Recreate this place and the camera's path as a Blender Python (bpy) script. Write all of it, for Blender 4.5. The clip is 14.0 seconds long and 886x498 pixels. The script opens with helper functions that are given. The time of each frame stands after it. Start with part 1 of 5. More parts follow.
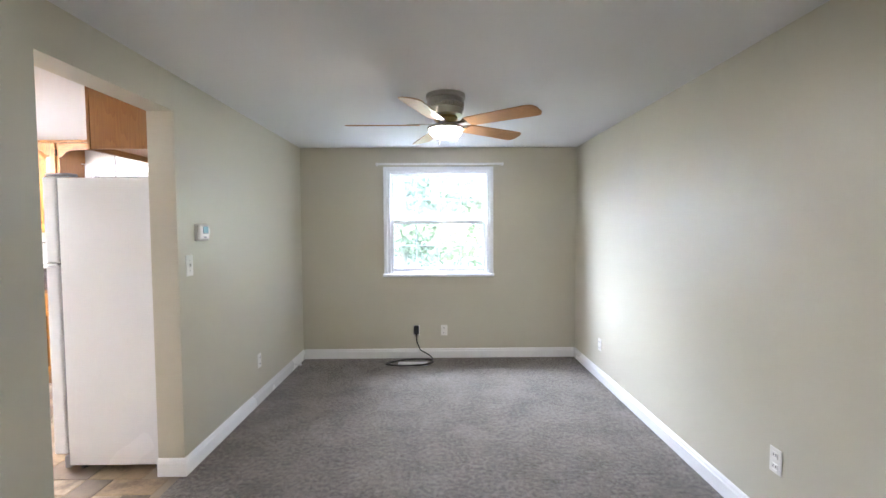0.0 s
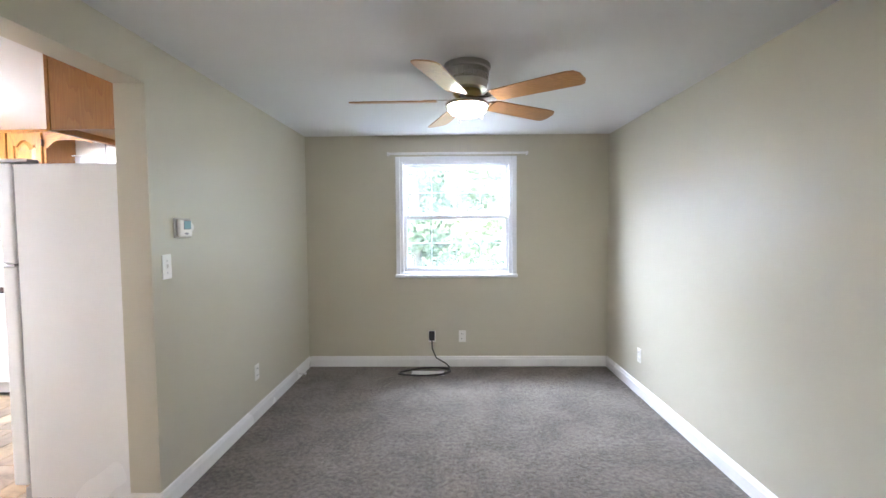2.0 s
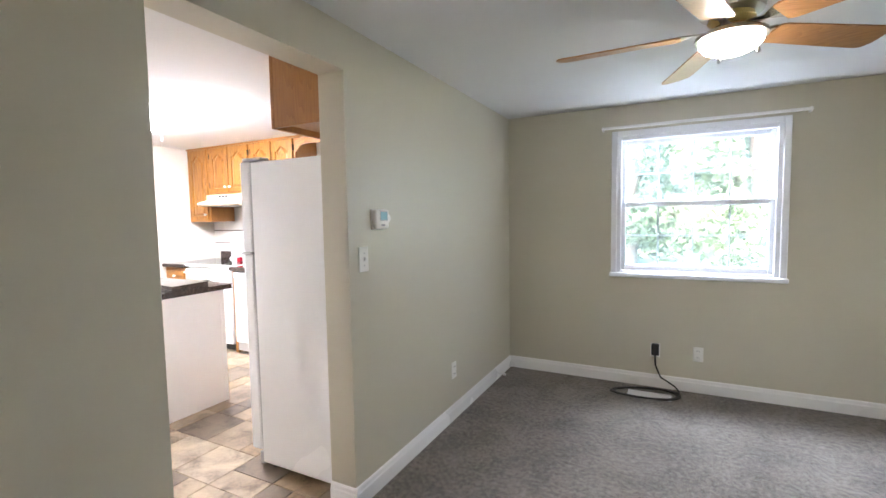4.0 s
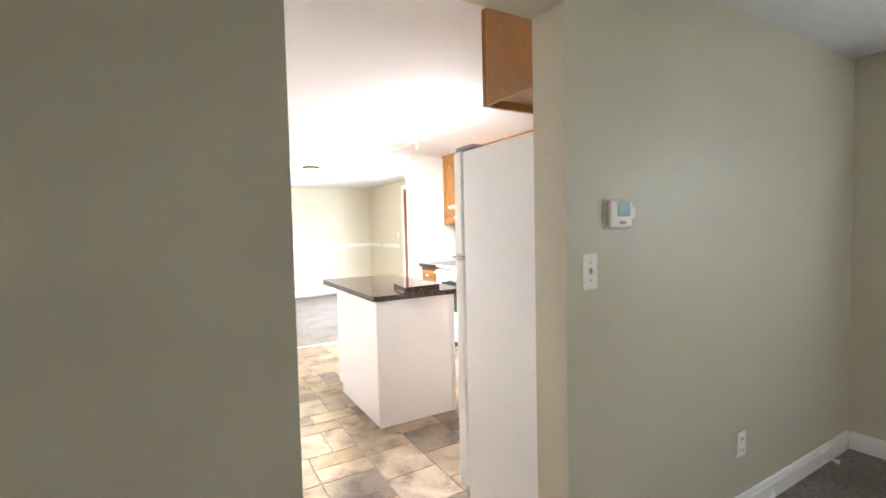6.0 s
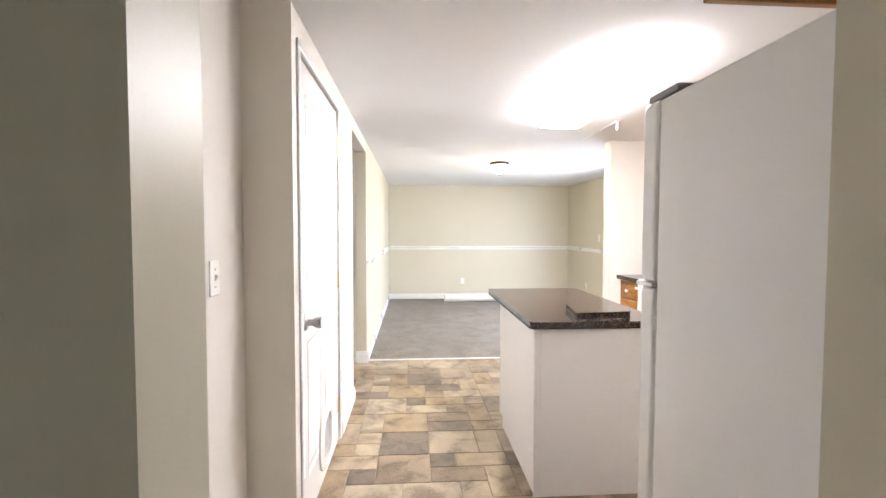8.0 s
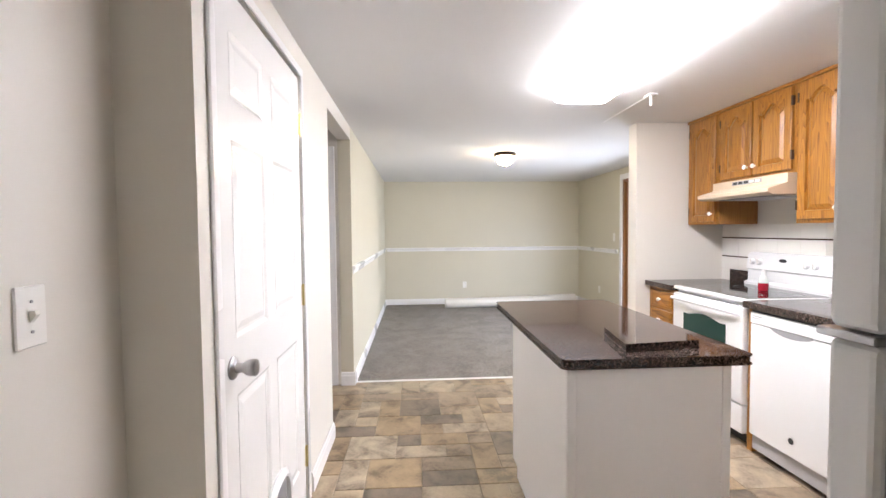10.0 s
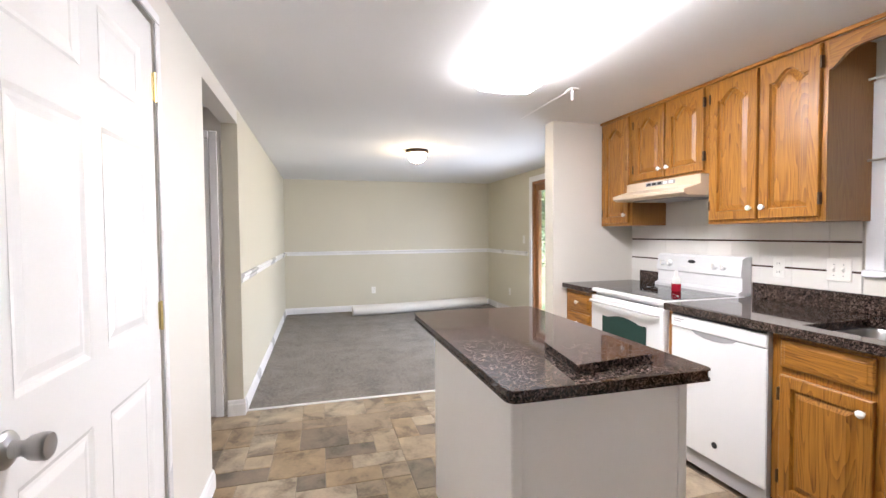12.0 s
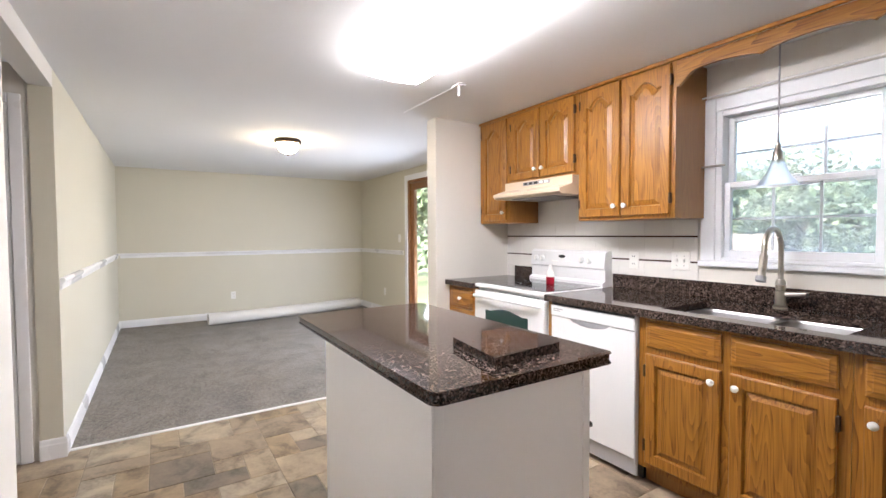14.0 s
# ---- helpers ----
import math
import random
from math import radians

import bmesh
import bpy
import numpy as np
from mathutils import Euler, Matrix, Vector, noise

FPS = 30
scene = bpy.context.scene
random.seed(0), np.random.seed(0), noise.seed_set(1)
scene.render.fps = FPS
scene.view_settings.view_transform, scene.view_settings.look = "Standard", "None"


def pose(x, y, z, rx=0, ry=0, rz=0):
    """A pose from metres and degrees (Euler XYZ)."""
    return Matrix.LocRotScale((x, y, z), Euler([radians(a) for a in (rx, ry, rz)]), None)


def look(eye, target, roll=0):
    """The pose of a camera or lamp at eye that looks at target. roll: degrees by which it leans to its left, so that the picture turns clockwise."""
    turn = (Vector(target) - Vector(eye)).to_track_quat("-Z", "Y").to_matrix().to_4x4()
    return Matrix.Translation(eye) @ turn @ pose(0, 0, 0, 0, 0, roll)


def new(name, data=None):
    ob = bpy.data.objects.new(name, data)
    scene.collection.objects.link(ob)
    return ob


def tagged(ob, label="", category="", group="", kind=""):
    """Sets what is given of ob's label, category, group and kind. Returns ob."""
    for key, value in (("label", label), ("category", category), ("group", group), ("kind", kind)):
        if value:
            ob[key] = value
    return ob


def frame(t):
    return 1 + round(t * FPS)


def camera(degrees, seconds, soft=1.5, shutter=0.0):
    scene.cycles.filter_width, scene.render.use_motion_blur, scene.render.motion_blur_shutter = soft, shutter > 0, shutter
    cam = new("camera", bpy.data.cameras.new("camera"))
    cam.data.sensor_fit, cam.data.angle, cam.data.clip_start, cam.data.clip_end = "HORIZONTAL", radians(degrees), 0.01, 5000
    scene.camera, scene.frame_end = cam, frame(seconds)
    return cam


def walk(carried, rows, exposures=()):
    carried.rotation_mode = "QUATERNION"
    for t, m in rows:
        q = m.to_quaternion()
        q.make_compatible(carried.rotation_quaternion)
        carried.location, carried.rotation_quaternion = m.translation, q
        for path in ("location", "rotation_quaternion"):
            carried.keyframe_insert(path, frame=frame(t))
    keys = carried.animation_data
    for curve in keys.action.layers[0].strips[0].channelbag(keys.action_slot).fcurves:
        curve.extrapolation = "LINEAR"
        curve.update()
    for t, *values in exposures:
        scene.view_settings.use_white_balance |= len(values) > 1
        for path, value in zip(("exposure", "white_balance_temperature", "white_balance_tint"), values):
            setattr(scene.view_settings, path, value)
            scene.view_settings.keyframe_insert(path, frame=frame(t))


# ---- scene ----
cam = camera(89.6, 14.0)
PATH = [
    (0, (0.026, 0.179, 1.424), (0.053, 2.177, 1.33), -0.3),
    (0.5, (0.03, 0.327, 1.432), (0.051, 2.324, 1.33), -0.25),
    (1, (0.024, 0.446, 1.42), (0.057, 2.443, 1.319), -0.3),
    (1.5, (0.009, 0.54, 1.406), (0.044, 2.538, 1.305), -0.4),
    (2, (-0.007, 0.617, 1.405), (-0.043, 2.614, 1.302), -0.4),
    (2.5, (-0.028, 0.712, 1.415), (-0.224, 2.699, 1.303), -0.4),
    (3, (-0.049, 0.829, 1.42), (-0.46, 2.782, 1.299), -0.5),
    (3.5, (-0.068, 0.95, 1.415), (-0.729, 2.833, 1.28), -0.7),
    (6, (-0.379, 1.639, 1.371), (-2.107, 2.641, 1.275), -1.3),
    (6.5, (-0.483, 1.795, 1.37), (-2.336, 2.543, 1.279), -1.2),
    (7, (-0.606, 1.917, 1.369), (-2.536, 2.435, 1.284), -0.9),
    (7.5, (-0.784, 2.044, 1.373), (-2.761, 2.336, 1.289), -0.3),
    (8, (-0.989, 2.128, 1.375), (-2.982, 2.26, 1.293), 0.1),
    (10.5, (-1.766, 2.212, 1.368), (-3.76, 2.341, 1.288), -0.7),
    (11, (-1.867, 2.222, 1.36), (-3.852, 2.464, 1.296), -0.8),
    (11.5, (-1.951, 2.218, 1.363), (-3.915, 2.591, 1.3), -0.8),
    (12, (-2.028, 2.217, 1.356), (-3.955, 2.748, 1.286), -0.5),
    (12.5, (-2.085, 2.207, 1.347), (-3.964, 2.887, 1.273), -0.3),
    (13, (-2.129, 2.192, 1.34), (-3.949, 3.018, 1.268), -0.2),
    (13.5, (-2.172, 2.17, 1.333), (-3.922, 3.136, 1.264), -0.2),
    (14, (-2.209, 2.146, 1.315), (-3.896, 3.218, 1.248), -0.3),
]
EXPOSURE = [(0.0, 5.55, 5700, 17), (2.0, 5.47, 5720, 17), (3.7, 5.35, 5800, 17), (5.8, 5.3, 6050, 15), (6.6, 4.95, 6150, 15), (7.5, 4.7, 6100, 15), (8.2, 4.6, 6050, 15), (10.3, 4.1, 6000, 16), (14.0, 4.0, 6000, 16)]
walk(cam, [(t, look(eye, target, roll)) for t, eye, target, roll in PATH], EXPOSURE)
SKY, SUN = 0.09, 1.5
FAN_GLOW, TUBE_GLOW, DOME_GLOW = 2.4, 2.3, 8.0
FAN_TURN = 35.0


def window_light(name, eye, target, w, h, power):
    """An added area lamp outside an opening, standing in for the sky's light."""
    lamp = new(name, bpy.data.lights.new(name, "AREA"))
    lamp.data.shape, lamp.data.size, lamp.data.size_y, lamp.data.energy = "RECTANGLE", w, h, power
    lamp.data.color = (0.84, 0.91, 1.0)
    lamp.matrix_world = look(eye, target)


# added fill for the far room, mostly hidden by the stub wall
window_light("patio_door_fill", (-6.98, 5.50, 0.95), (-7.3, 2.6, -0.4), 1.1, 1.6, 6.0)
# unseen fill above the window head, aimed to brighten the right wall
window_light("back_window_fill", (-0.55, 5.75, 2.42), (1.54, 3.3, 0.9), 1.2, 0.6, 13.0)

# ---- light: sky, one soft sun, exposure is keyed in walk() ----
world = bpy.data.worlds.new("world")
scene.world = world
world.use_nodes = True
wn, wl = world.node_tree.nodes, world.node_tree.links
wn.clear()
sky = wn.new("ShaderNodeTexSky")
sky.sky_type, sky.sun_disc = "NISHITA", False
sky.dust_density, sky.air_density = 5.0, 1.2
sky.sun_elevation, sky.sun_rotation = radians(48), radians(200)
wbg = wn.new("ShaderNodeBackground")
wbg.inputs["Strength"].default_value = SKY
wout = wn.new("ShaderNodeOutputWorld")
wl.new(sky.outputs["Color"], wbg.inputs["Color"])
wl.new(wbg.outputs["Background"], wout.inputs["Surface"])
sun = new("sun", bpy.data.lights.new("sun", "SUN"))
sun.data.energy, sun.data.angle, sun.data.color = SUN, radians(6), (1.0, 0.95, 0.88)
sun.matrix_world = look((0, 0, 30), (0 - 0.34 * 20, 20 * 0.6, 30 - 20 * 0.8))


# ---- materials ----
def nodes_of(name):
    m = bpy.data.materials.new(name)
    m.use_nodes = True
    return m, m.node_tree.nodes, m.node_tree.links, m.node_tree.nodes["Principled BSDF"]


def rgba(c):
    return (c[0], c[1], c[2], 1.0)


def ramp(n, stops):
    r = n.new("ShaderNodeValToRGB")
    el = r.color_ramp.elements
    while len(el) < len(stops):
        el.new(0.5)
    for e, (p, c) in zip(el, stops):
        e.position, e.color = p, rgba(c)
    return r


def shade(c, f):
    return tuple(min(1.0, v * f) for v in c)


def surface(name, c, rough=0.5, metal=0.0, big=1.2, fine=60.0, vary=0.06, bump=0.1, dist=0.002, spec=0.5, stretch=(1, 1, 1), coat=0.0):
    """A plain painted, plastic or metal surface: tint at two scales, uneven gloss, fine relief."""
    m, n, l, p = nodes_of(name)
    tc = n.new("ShaderNodeTexCoord")
    mp = n.new("ShaderNodeMapping")
    mp.inputs["Scale"].default_value = stretch
    l.new(tc.outputs["Object"], mp.inputs["Vector"])
    a, b = n.new("ShaderNodeTexNoise"), n.new("ShaderNodeTexNoise")
    a.inputs["Scale"].default_value, b.inputs["Scale"].default_value = big, fine
    a.inputs["Detail"].default_value, b.inputs["Detail"].default_value = 3, 4
    for q in (a, b):
        l.new(mp.outputs["Vector"], q.inputs["Vector"])
    mx = n.new("ShaderNodeMath")
    mx.operation = "MULTIPLY_ADD"
    mx.inputs[1].default_value = 0.35
    l.new(b.outputs["Fac"], mx.inputs[0])
    l.new(a.outputs["Fac"], mx.inputs[2])
    r = ramp(n, [(0.35, shade(c, 1 - vary)), (0.95, shade(c, 1 + vary))])
    l.new(mx.outputs[0], r.inputs["Fac"])
    l.new(r.outputs["Color"], p.inputs["Base Color"])
    rr = n.new("ShaderNodeMapRange")
    rr.inputs["To Min"].default_value, rr.inputs["To Max"].default_value = max(0.02, rough - 0.05), min(1, rough + 0.05)
    l.new(a.outputs["Fac"], rr.inputs["Value"])
    l.new(rr.outputs["Result"], p.inputs["Roughness"])
    p.inputs["Metallic"].default_value = metal
    p.inputs["Specular IOR Level"].default_value = spec
    p.inputs["Coat Weight"].default_value = coat
    if bump:
        bp = n.new("ShaderNodeBump")
        bp.inputs["Strength"].default_value, bp.inputs["Distance"].default_value = bump, dist
        l.new(b.outputs["Fac"], bp.inputs["Height"])
        l.new(bp.outputs["Normal"], p.inputs["Normal"])
    return m


def oak(name, axis, light=(0.375, 0.162, 0.022), dark=(0.125, 0.040, 0.005)):
    """Honey-stained oak: wide cathedral figure, fine pores, satin varnish."""
    m, n, l, p = nodes_of(name)
    tc, info = n.new("ShaderNodeTexCoord"), n.new("ShaderNodeObjectInfo")
    mp = n.new("ShaderNodeMapping")
    s = [7.0, 7.0, 7.0]
    s[axis] = 0.75
    mp.inputs["Scale"].default_value = s
    off = n.new("ShaderNodeVectorMath")
    off.operation = "MULTIPLY_ADD"
    comb = n.new("ShaderNodeCombineXYZ")
    for i in range(3):
        l.new(info.outputs["Random"], comb.inputs[i])
    off.inputs[1].default_value = (7.3, 3.1, 5.7)
    l.new(comb.outputs["Vector"], off.inputs[0])
    l.new(tc.outputs["Object"], off.inputs[2])
    l.new(off.outputs["Vector"], mp.inputs["Vector"])
    big = n.new("ShaderNodeTexNoise")
    big.inputs["Scale"].default_value, big.inputs["Detail"].default_value = 0.9, 2
    l.new(mp.outputs["Vector"], big.inputs["Vector"])
    ring = n.new("ShaderNodeMath")
    ring.operation = "MULTIPLY"
    ring.inputs[1].default_value = 30.0
    l.new(big.outputs["Fac"], ring.inputs[0])
    fr = n.new("ShaderNodeMath")
    fr.operation = "FRACT"
    l.new(ring.outputs[0], fr.inputs[0])
    mp2 = n.new("ShaderNodeMapping")
    s2 = [160.0, 160.0, 160.0]
    s2[axis] = 5.0
    mp2.inputs["Scale"].default_value = s2
    l.new(off.outputs["Vector"], mp2.inputs["Vector"])
    pore = n.new("ShaderNodeTexNoise")
    pore.inputs["Scale"].default_value, pore.inputs["Detail"].default_value = 1.0, 3
    l.new(mp2.outputs["Vector"], pore.inputs["Vector"])
    add = n.new("ShaderNodeMath")
    add.operation = "MULTIPLY_ADD"
    add.inputs[1].default_value = 0.42
    l.new(fr.outputs[0], add.inputs[0])
    sub = n.new("ShaderNodeMath")
    sub.operation = "SUBTRACT"
    sub.inputs[1].default_value = 0.22
    l.new(pore.outputs["Fac"], sub.inputs[0])
    l.new(sub.outputs[0], add.inputs[2])
    mid = tuple((a * 0.6 + b * 0.4) for a, b in zip(light, dark))
    r = ramp(n, [(0.12, dark), (0.36, mid), (0.66, light), (0.95, shade(light, 1.2))])
    l.new(add.outputs[0], r.inputs["Fac"])
    l.new(r.outputs["Color"], p.inputs["Base Color"])
    p.inputs["Roughness"].default_value = 0.34
    bp = n.new("ShaderNodeBump")
    bp.inputs["Strength"].default_value, bp.inputs["Distance"].default_value = 0.12, 0.001
    l.new(pore.outputs["Fac"], bp.inputs["Height"])
    l.new(bp.outputs["Normal"], p.inputs["Normal"])
    return m


def granite():
    m, n, l, p = nodes_of("polished_brown_granite")
    tc = n.new("ShaderNodeTexCoord")
    v1, v2, nz = n.new("ShaderNodeTexVoronoi"), n.new("ShaderNodeTexVoronoi"), n.new("ShaderNodeTexNoise")
    v1.inputs["Scale"].default_value, v2.inputs["Scale"].default_value = 170, 330
    nz.inputs["Scale"].default_value, nz.inputs["Detail"].default_value = 45, 6
    warp = n.new("ShaderNodeVectorMath")
    warp.operation = "MULTIPLY_ADD"
    warp.inputs[1].default_value = (0.02, 0.02, 0.02)
    l.new(nz.outputs["Color"], warp.inputs[0])
    l.new(tc.outputs["Object"], warp.inputs[2])
    for q in (v1, v2):
        l.new(warp.outputs["Vector"], q.inputs["Vector"])
    l.new(tc.outputs["Object"], nz.inputs["Vector"])
    sep = n.new("ShaderNodeSeparateColor")
    l.new(v1.outputs["Color"], sep.inputs["Color"])
    r1 = ramp(n, [(0.42, (0.006, 0.005, 0.005)), (0.60, (0.062, 0.038, 0.029)), (0.82, (0.13, 0.087, 0.068)), (0.98, (0.23, 0.17, 0.14))])
    l.new(sep.outputs["Red"], r1.inputs["Fac"])
    sep2 = n.new("ShaderNodeSeparateColor")
    l.new(v2.outputs["Color"], sep2.inputs["Color"])
    r2 = ramp(n, [(0.55, (0.010, 0.008, 0.008)), (0.95, (0.15, 0.105, 0.086))])
    l.new(sep2.outputs["Green"], r2.inputs["Fac"])
    mix = n.new("ShaderNodeMix")
    mix.data_type = "RGBA"
    mix.inputs["Factor"].default_value = 0.4
    l.new(r1.outputs["Color"], mix.inputs["A"])
    l.new(r2.outputs["Color"], mix.inputs["B"])
    l.new(mix.outputs["Result"], p.inputs["Base Color"])
    p.inputs["Roughness"].default_value = 0.05
    p.inputs["Specular IOR Level"].default_value = 0.26
    return m


def carpet():
    m, n, l, p = nodes_of("taupe_cut_pile_carpet")
    tc = n.new("ShaderNodeTexCoord")
    fine, tuft, big = (n.new("ShaderNodeTexNoise") for _ in range(3))
    fine.inputs["Scale"].default_value, fine.inputs["Detail"].default_value = 240, 3
    tuft.inputs["Scale"].default_value, tuft.inputs["Detail"].default_value = 38, 7
    big.inputs["Scale"].default_value, big.inputs["Detail"].default_value = 3.6, 9
    big.inputs["Distortion"].default_value = 0.5
    for q in (fine, tuft, big):
        l.new(tc.outputs["Object"], q.inputs["Vector"])
    s1, s2 = n.new("ShaderNodeMath"), n.new("ShaderNodeMath")
    s1.operation = s2.operation = "MULTIPLY_ADD"
    s1.inputs[1].default_value = 1.0
    s2.inputs[1].default_value = 0.9
    soft = n.new("ShaderNodeMath")
    soft.operation = "MULTIPLY"
    soft.inputs[1].default_value = 0.6
    l.new(big.outputs["Fac"], soft.inputs[0])
    l.new(tuft.outputs["Fac"], s1.inputs[0])
    l.new(soft.outputs[0], s1.inputs[2])
    l.new(fine.outputs["Fac"], s2.inputs[0])
    l.new(s1.outputs[0], s2.inputs[2])
    r = ramp(n, [(0.80, (0.088, 0.073, 0.057)), (1.0, (0.192, 0.163, 0.131)), (1.0, (0.285, 0.246, 0.2))])
    half = n.new("ShaderNodeMapRange")
    half.inputs["From Min"].default_value, half.inputs["From Max"].default_value = 0.95, 1.6
    half.inputs["To Min"].default_value, half.inputs["To Max"].default_value = 0.0, 1.0
    l.new(s2.outputs[0], half.inputs["Value"])
    el = r.color_ramp.elements
    el[0].position, el[1].position, el[2].position = 0.15, 0.5, 0.9
    l.new(half.outputs["Result"], r.inputs["Fac"])
    l.new(r.outputs["Color"], p.inputs["Base Color"])
    p.inputs["Roughness"].default_value = 0.95
    p.inputs["Specular IOR Level"].default_value = 0.15
    p.inputs["Sheen Weight"].default_value = 0.25
    bp = n.new("ShaderNodeBump")
    bp.inputs["Strength"].default_value, bp.inputs["Distance"].default_value = 0.9, 0.012
    l.new(s2.outputs[0], bp.inputs["Height"])
    l.new(bp.outputs["Normal"], p.inputs["Normal"])
    return m


def stone_tile():
    m, n, l, p = nodes_of("vinyl_stone_tile")
    tc, info = n.new("ShaderNodeTexCoord"), n.new("ShaderNodeObjectInfo")
    off = n.new("ShaderNodeVectorMath")
    off.operation = "MULTIPLY_ADD"
    comb = n.new("ShaderNodeCombineXYZ")
    for i in range(3):
        l.new(info.outputs["Random"], comb.inputs[i])
    off.inputs[1].default_value = (31, 17, 11)
    l.new(comb.outputs["Vector"], off.inputs[0])
    l.new(tc.outputs["Object"], off.inputs[2])
    a, b = n.new("ShaderNodeTexNoise"), n.new("ShaderNodeTexNoise")
    a.inputs["Scale"].default_value, a.inputs["Detail"].default_value, a.inputs["Distortion"].default_value = 6, 6, 0.7
    b.inputs["Scale"].default_value, b.inputs["Detail"].default_value = 60, 4
    for q in (a, b):
        l.new(off.outputs["Vector"], q.inputs["Vector"])
    tone = ramp(n, [(0.0, (0.20, 0.16, 0.12)), (0.2, (0.33, 0.255, 0.175)), (0.5, (0.41, 0.32, 0.215)), (0.75, (0.355, 0.26, 0.155)), (1.0, (0.44, 0.36, 0.26))])
    tone.color_ramp.interpolation = "CONSTANT"
    for e, pos in zip(tone.color_ramp.elements, (0.0, 0.2, 0.42, 0.64, 0.84)):
        e.position = pos
    l.new(info.outputs["Random"], tone.inputs["Fac"])
    g = ramp(n, [(0.32, (0.36, 0.34, 0.32)), (0.5, (0.80, 0.79, 0.78)), (0.68, (1.06, 1.04, 1.0))])
    mixf = n.new("ShaderNodeMath")
    mixf.operation = "MULTIPLY_ADD"
    mixf.inputs[1].default_value = 0.25
    l.new(b.outputs["Fac"], mixf.inputs[0])
    l.new(a.outputs["Fac"], mixf.inputs[2])
    sb = n.new("ShaderNodeMath")
    sb.operation = "SUBTRACT"
    sb.inputs[1].default_value = 0.12
    l.new(mixf.outputs[0], sb.inputs[0])
    l.new(sb.outputs[0], g.inputs["Fac"])
    mul = n.new("ShaderNodeMix")
    mul.data_type, mul.blend_type = "RGBA", "MULTIPLY"
    mul.inputs["Factor"].default_value = 1.0
    l.new(tone.outputs["Color"], mul.inputs["A"])
    l.new(g.outputs["Color"], mul.inputs["B"])
    l.new(mul.outputs["Result"], p.inputs["Base Color"])
    p.inputs["Roughness"].default_value = 0.33
    bp = n.new("ShaderNodeBump")
    bp.inputs["Strength"].default_value, bp.inputs["Distance"].default_value = 0.25, 0.002
    l.new(sb.outputs[0], bp.inputs["Height"])
    l.new(bp.outputs["Normal"], p.inputs["Normal"])
    return m


def glow(name, c, strength):
    m, n, l, p = nodes_of(name)
    p.inputs["Base Color"].default_value = rgba((0.85, 0.85, 0.83))
    p.inputs["Emission Color"].default_value = rgba(c)
    p.inputs["Emission Strength"].default_value = strength
    p.inputs["Roughness"].default_value = 0.3
    return m


def clear_glass(name, tint=(1, 1, 1), rough=0.0):
    m, n, l, p = nodes_of(name)
    p.inputs["Base Color"].default_value = rgba(tint)
    p.inputs["Transmission Weight"].default_value = 1.0
    p.inputs["Roughness"].default_value = rough
    p.inputs["IOR"].default_value = 1.45
    return m


def leaf_mat(name, c):
    m, n, l, p = nodes_of(name)
    geo = n.new("ShaderNodeNewGeometry")
    r = ramp(n, [(0.0, shade(c, 0.6)), (0.6, c), (1.0, (c[0] * 1.8, c[1] * 1.5, c[2] * 1.3))])
    l.new(geo.outputs["Random Per Island"], r.inputs["Fac"])
    l.new(r.outputs["Color"], p.inputs["Base Color"])
    p.inputs["Roughness"].default_value = 0.55
    p.inputs["Transmission Weight"].default_value = 0.0
    return m


M_LR = surface("sage_beige_eggshell_paint", (0.535, 0.50, 0.39), 0.42, vary=0.03, fine=220, bump=0.12, dist=0.0012, spec=0.62)
M_FAR = surface("cream_eggshell_paint", (0.62, 0.58, 0.46), 0.5, vary=0.025, fine=220, bump=0.1, dist=0.0012)
M_KIT = surface("off_white_eggshell_paint", (0.73, 0.695, 0.63), 0.45, vary=0.025, fine=220, bump=0.1, dist=0.0012)
M_CEIL = surface("flat_white_ceiling_paint", (0.74, 0.735, 0.725), 0.9, vary=0.02, fine=160, bump=0.15, dist=0.0015)
M_TRIM = surface("white_semigloss_trim", (0.82, 0.81, 0.80), 0.28, vary=0.02, fine=90, bump=0.03)
M_DOORW = surface("white_door_paint", (0.83, 0.82, 0.80), 0.25, vary=0.02, fine=90, bump=0.03)
M_VINYL = surface("white_window_vinyl", (0.83, 0.84, 0.86), 0.3, vary=0.02, bump=0.0)
M_APPL = surface("white_appliance_enamel", (0.80, 0.80, 0.80), 0.26, vary=0.015, fine=350, bump=0.05, dist=0.0006)
M_ISL = surface("white_laminate_panel", (0.83, 0.81, 0.78), 0.4, vary=0.02, bump=0.03)
M_PLATE = surface("white_plastic_plate", (0.82, 0.80, 0.75), 0.35, vary=0.01, bump=0.0)
M_BAR = surface("grey_grille_bar", (0.42, 0.44, 0.47), 0.4, vary=0.02, bump=0.0)
M_TOE = surface("pale_grey_toe_panel", (0.45, 0.45, 0.46), 0.4, vary=0.03, bump=0.0)
M_GREY = surface("grey_plastic", (0.30, 0.30, 0.31), 0.4, vary=0.05, bump=0.0)
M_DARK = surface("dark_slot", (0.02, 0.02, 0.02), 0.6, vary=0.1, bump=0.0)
M_BLACK = surface("black_rubber", (0.018, 0.017, 0.016), 0.5, vary=0.2, bump=0.05)
M_BLKGL = surface("black_ceramic_glass", (0.012, 0.012, 0.013), 0.06, vary=0.1, bump=0.0)
M_OVEN = surface("smoked_green_oven_glass", (0.02, 0.05, 0.04), 0.08, vary=0.1, bump=0.0)
M_NICK = surface("brushed_nickel", (0.46, 0.43, 0.38), 0.28, metal=1.0, fine=300, vary=0.08, bump=0.08, dist=0.0005, stretch=(1, 1, 12))
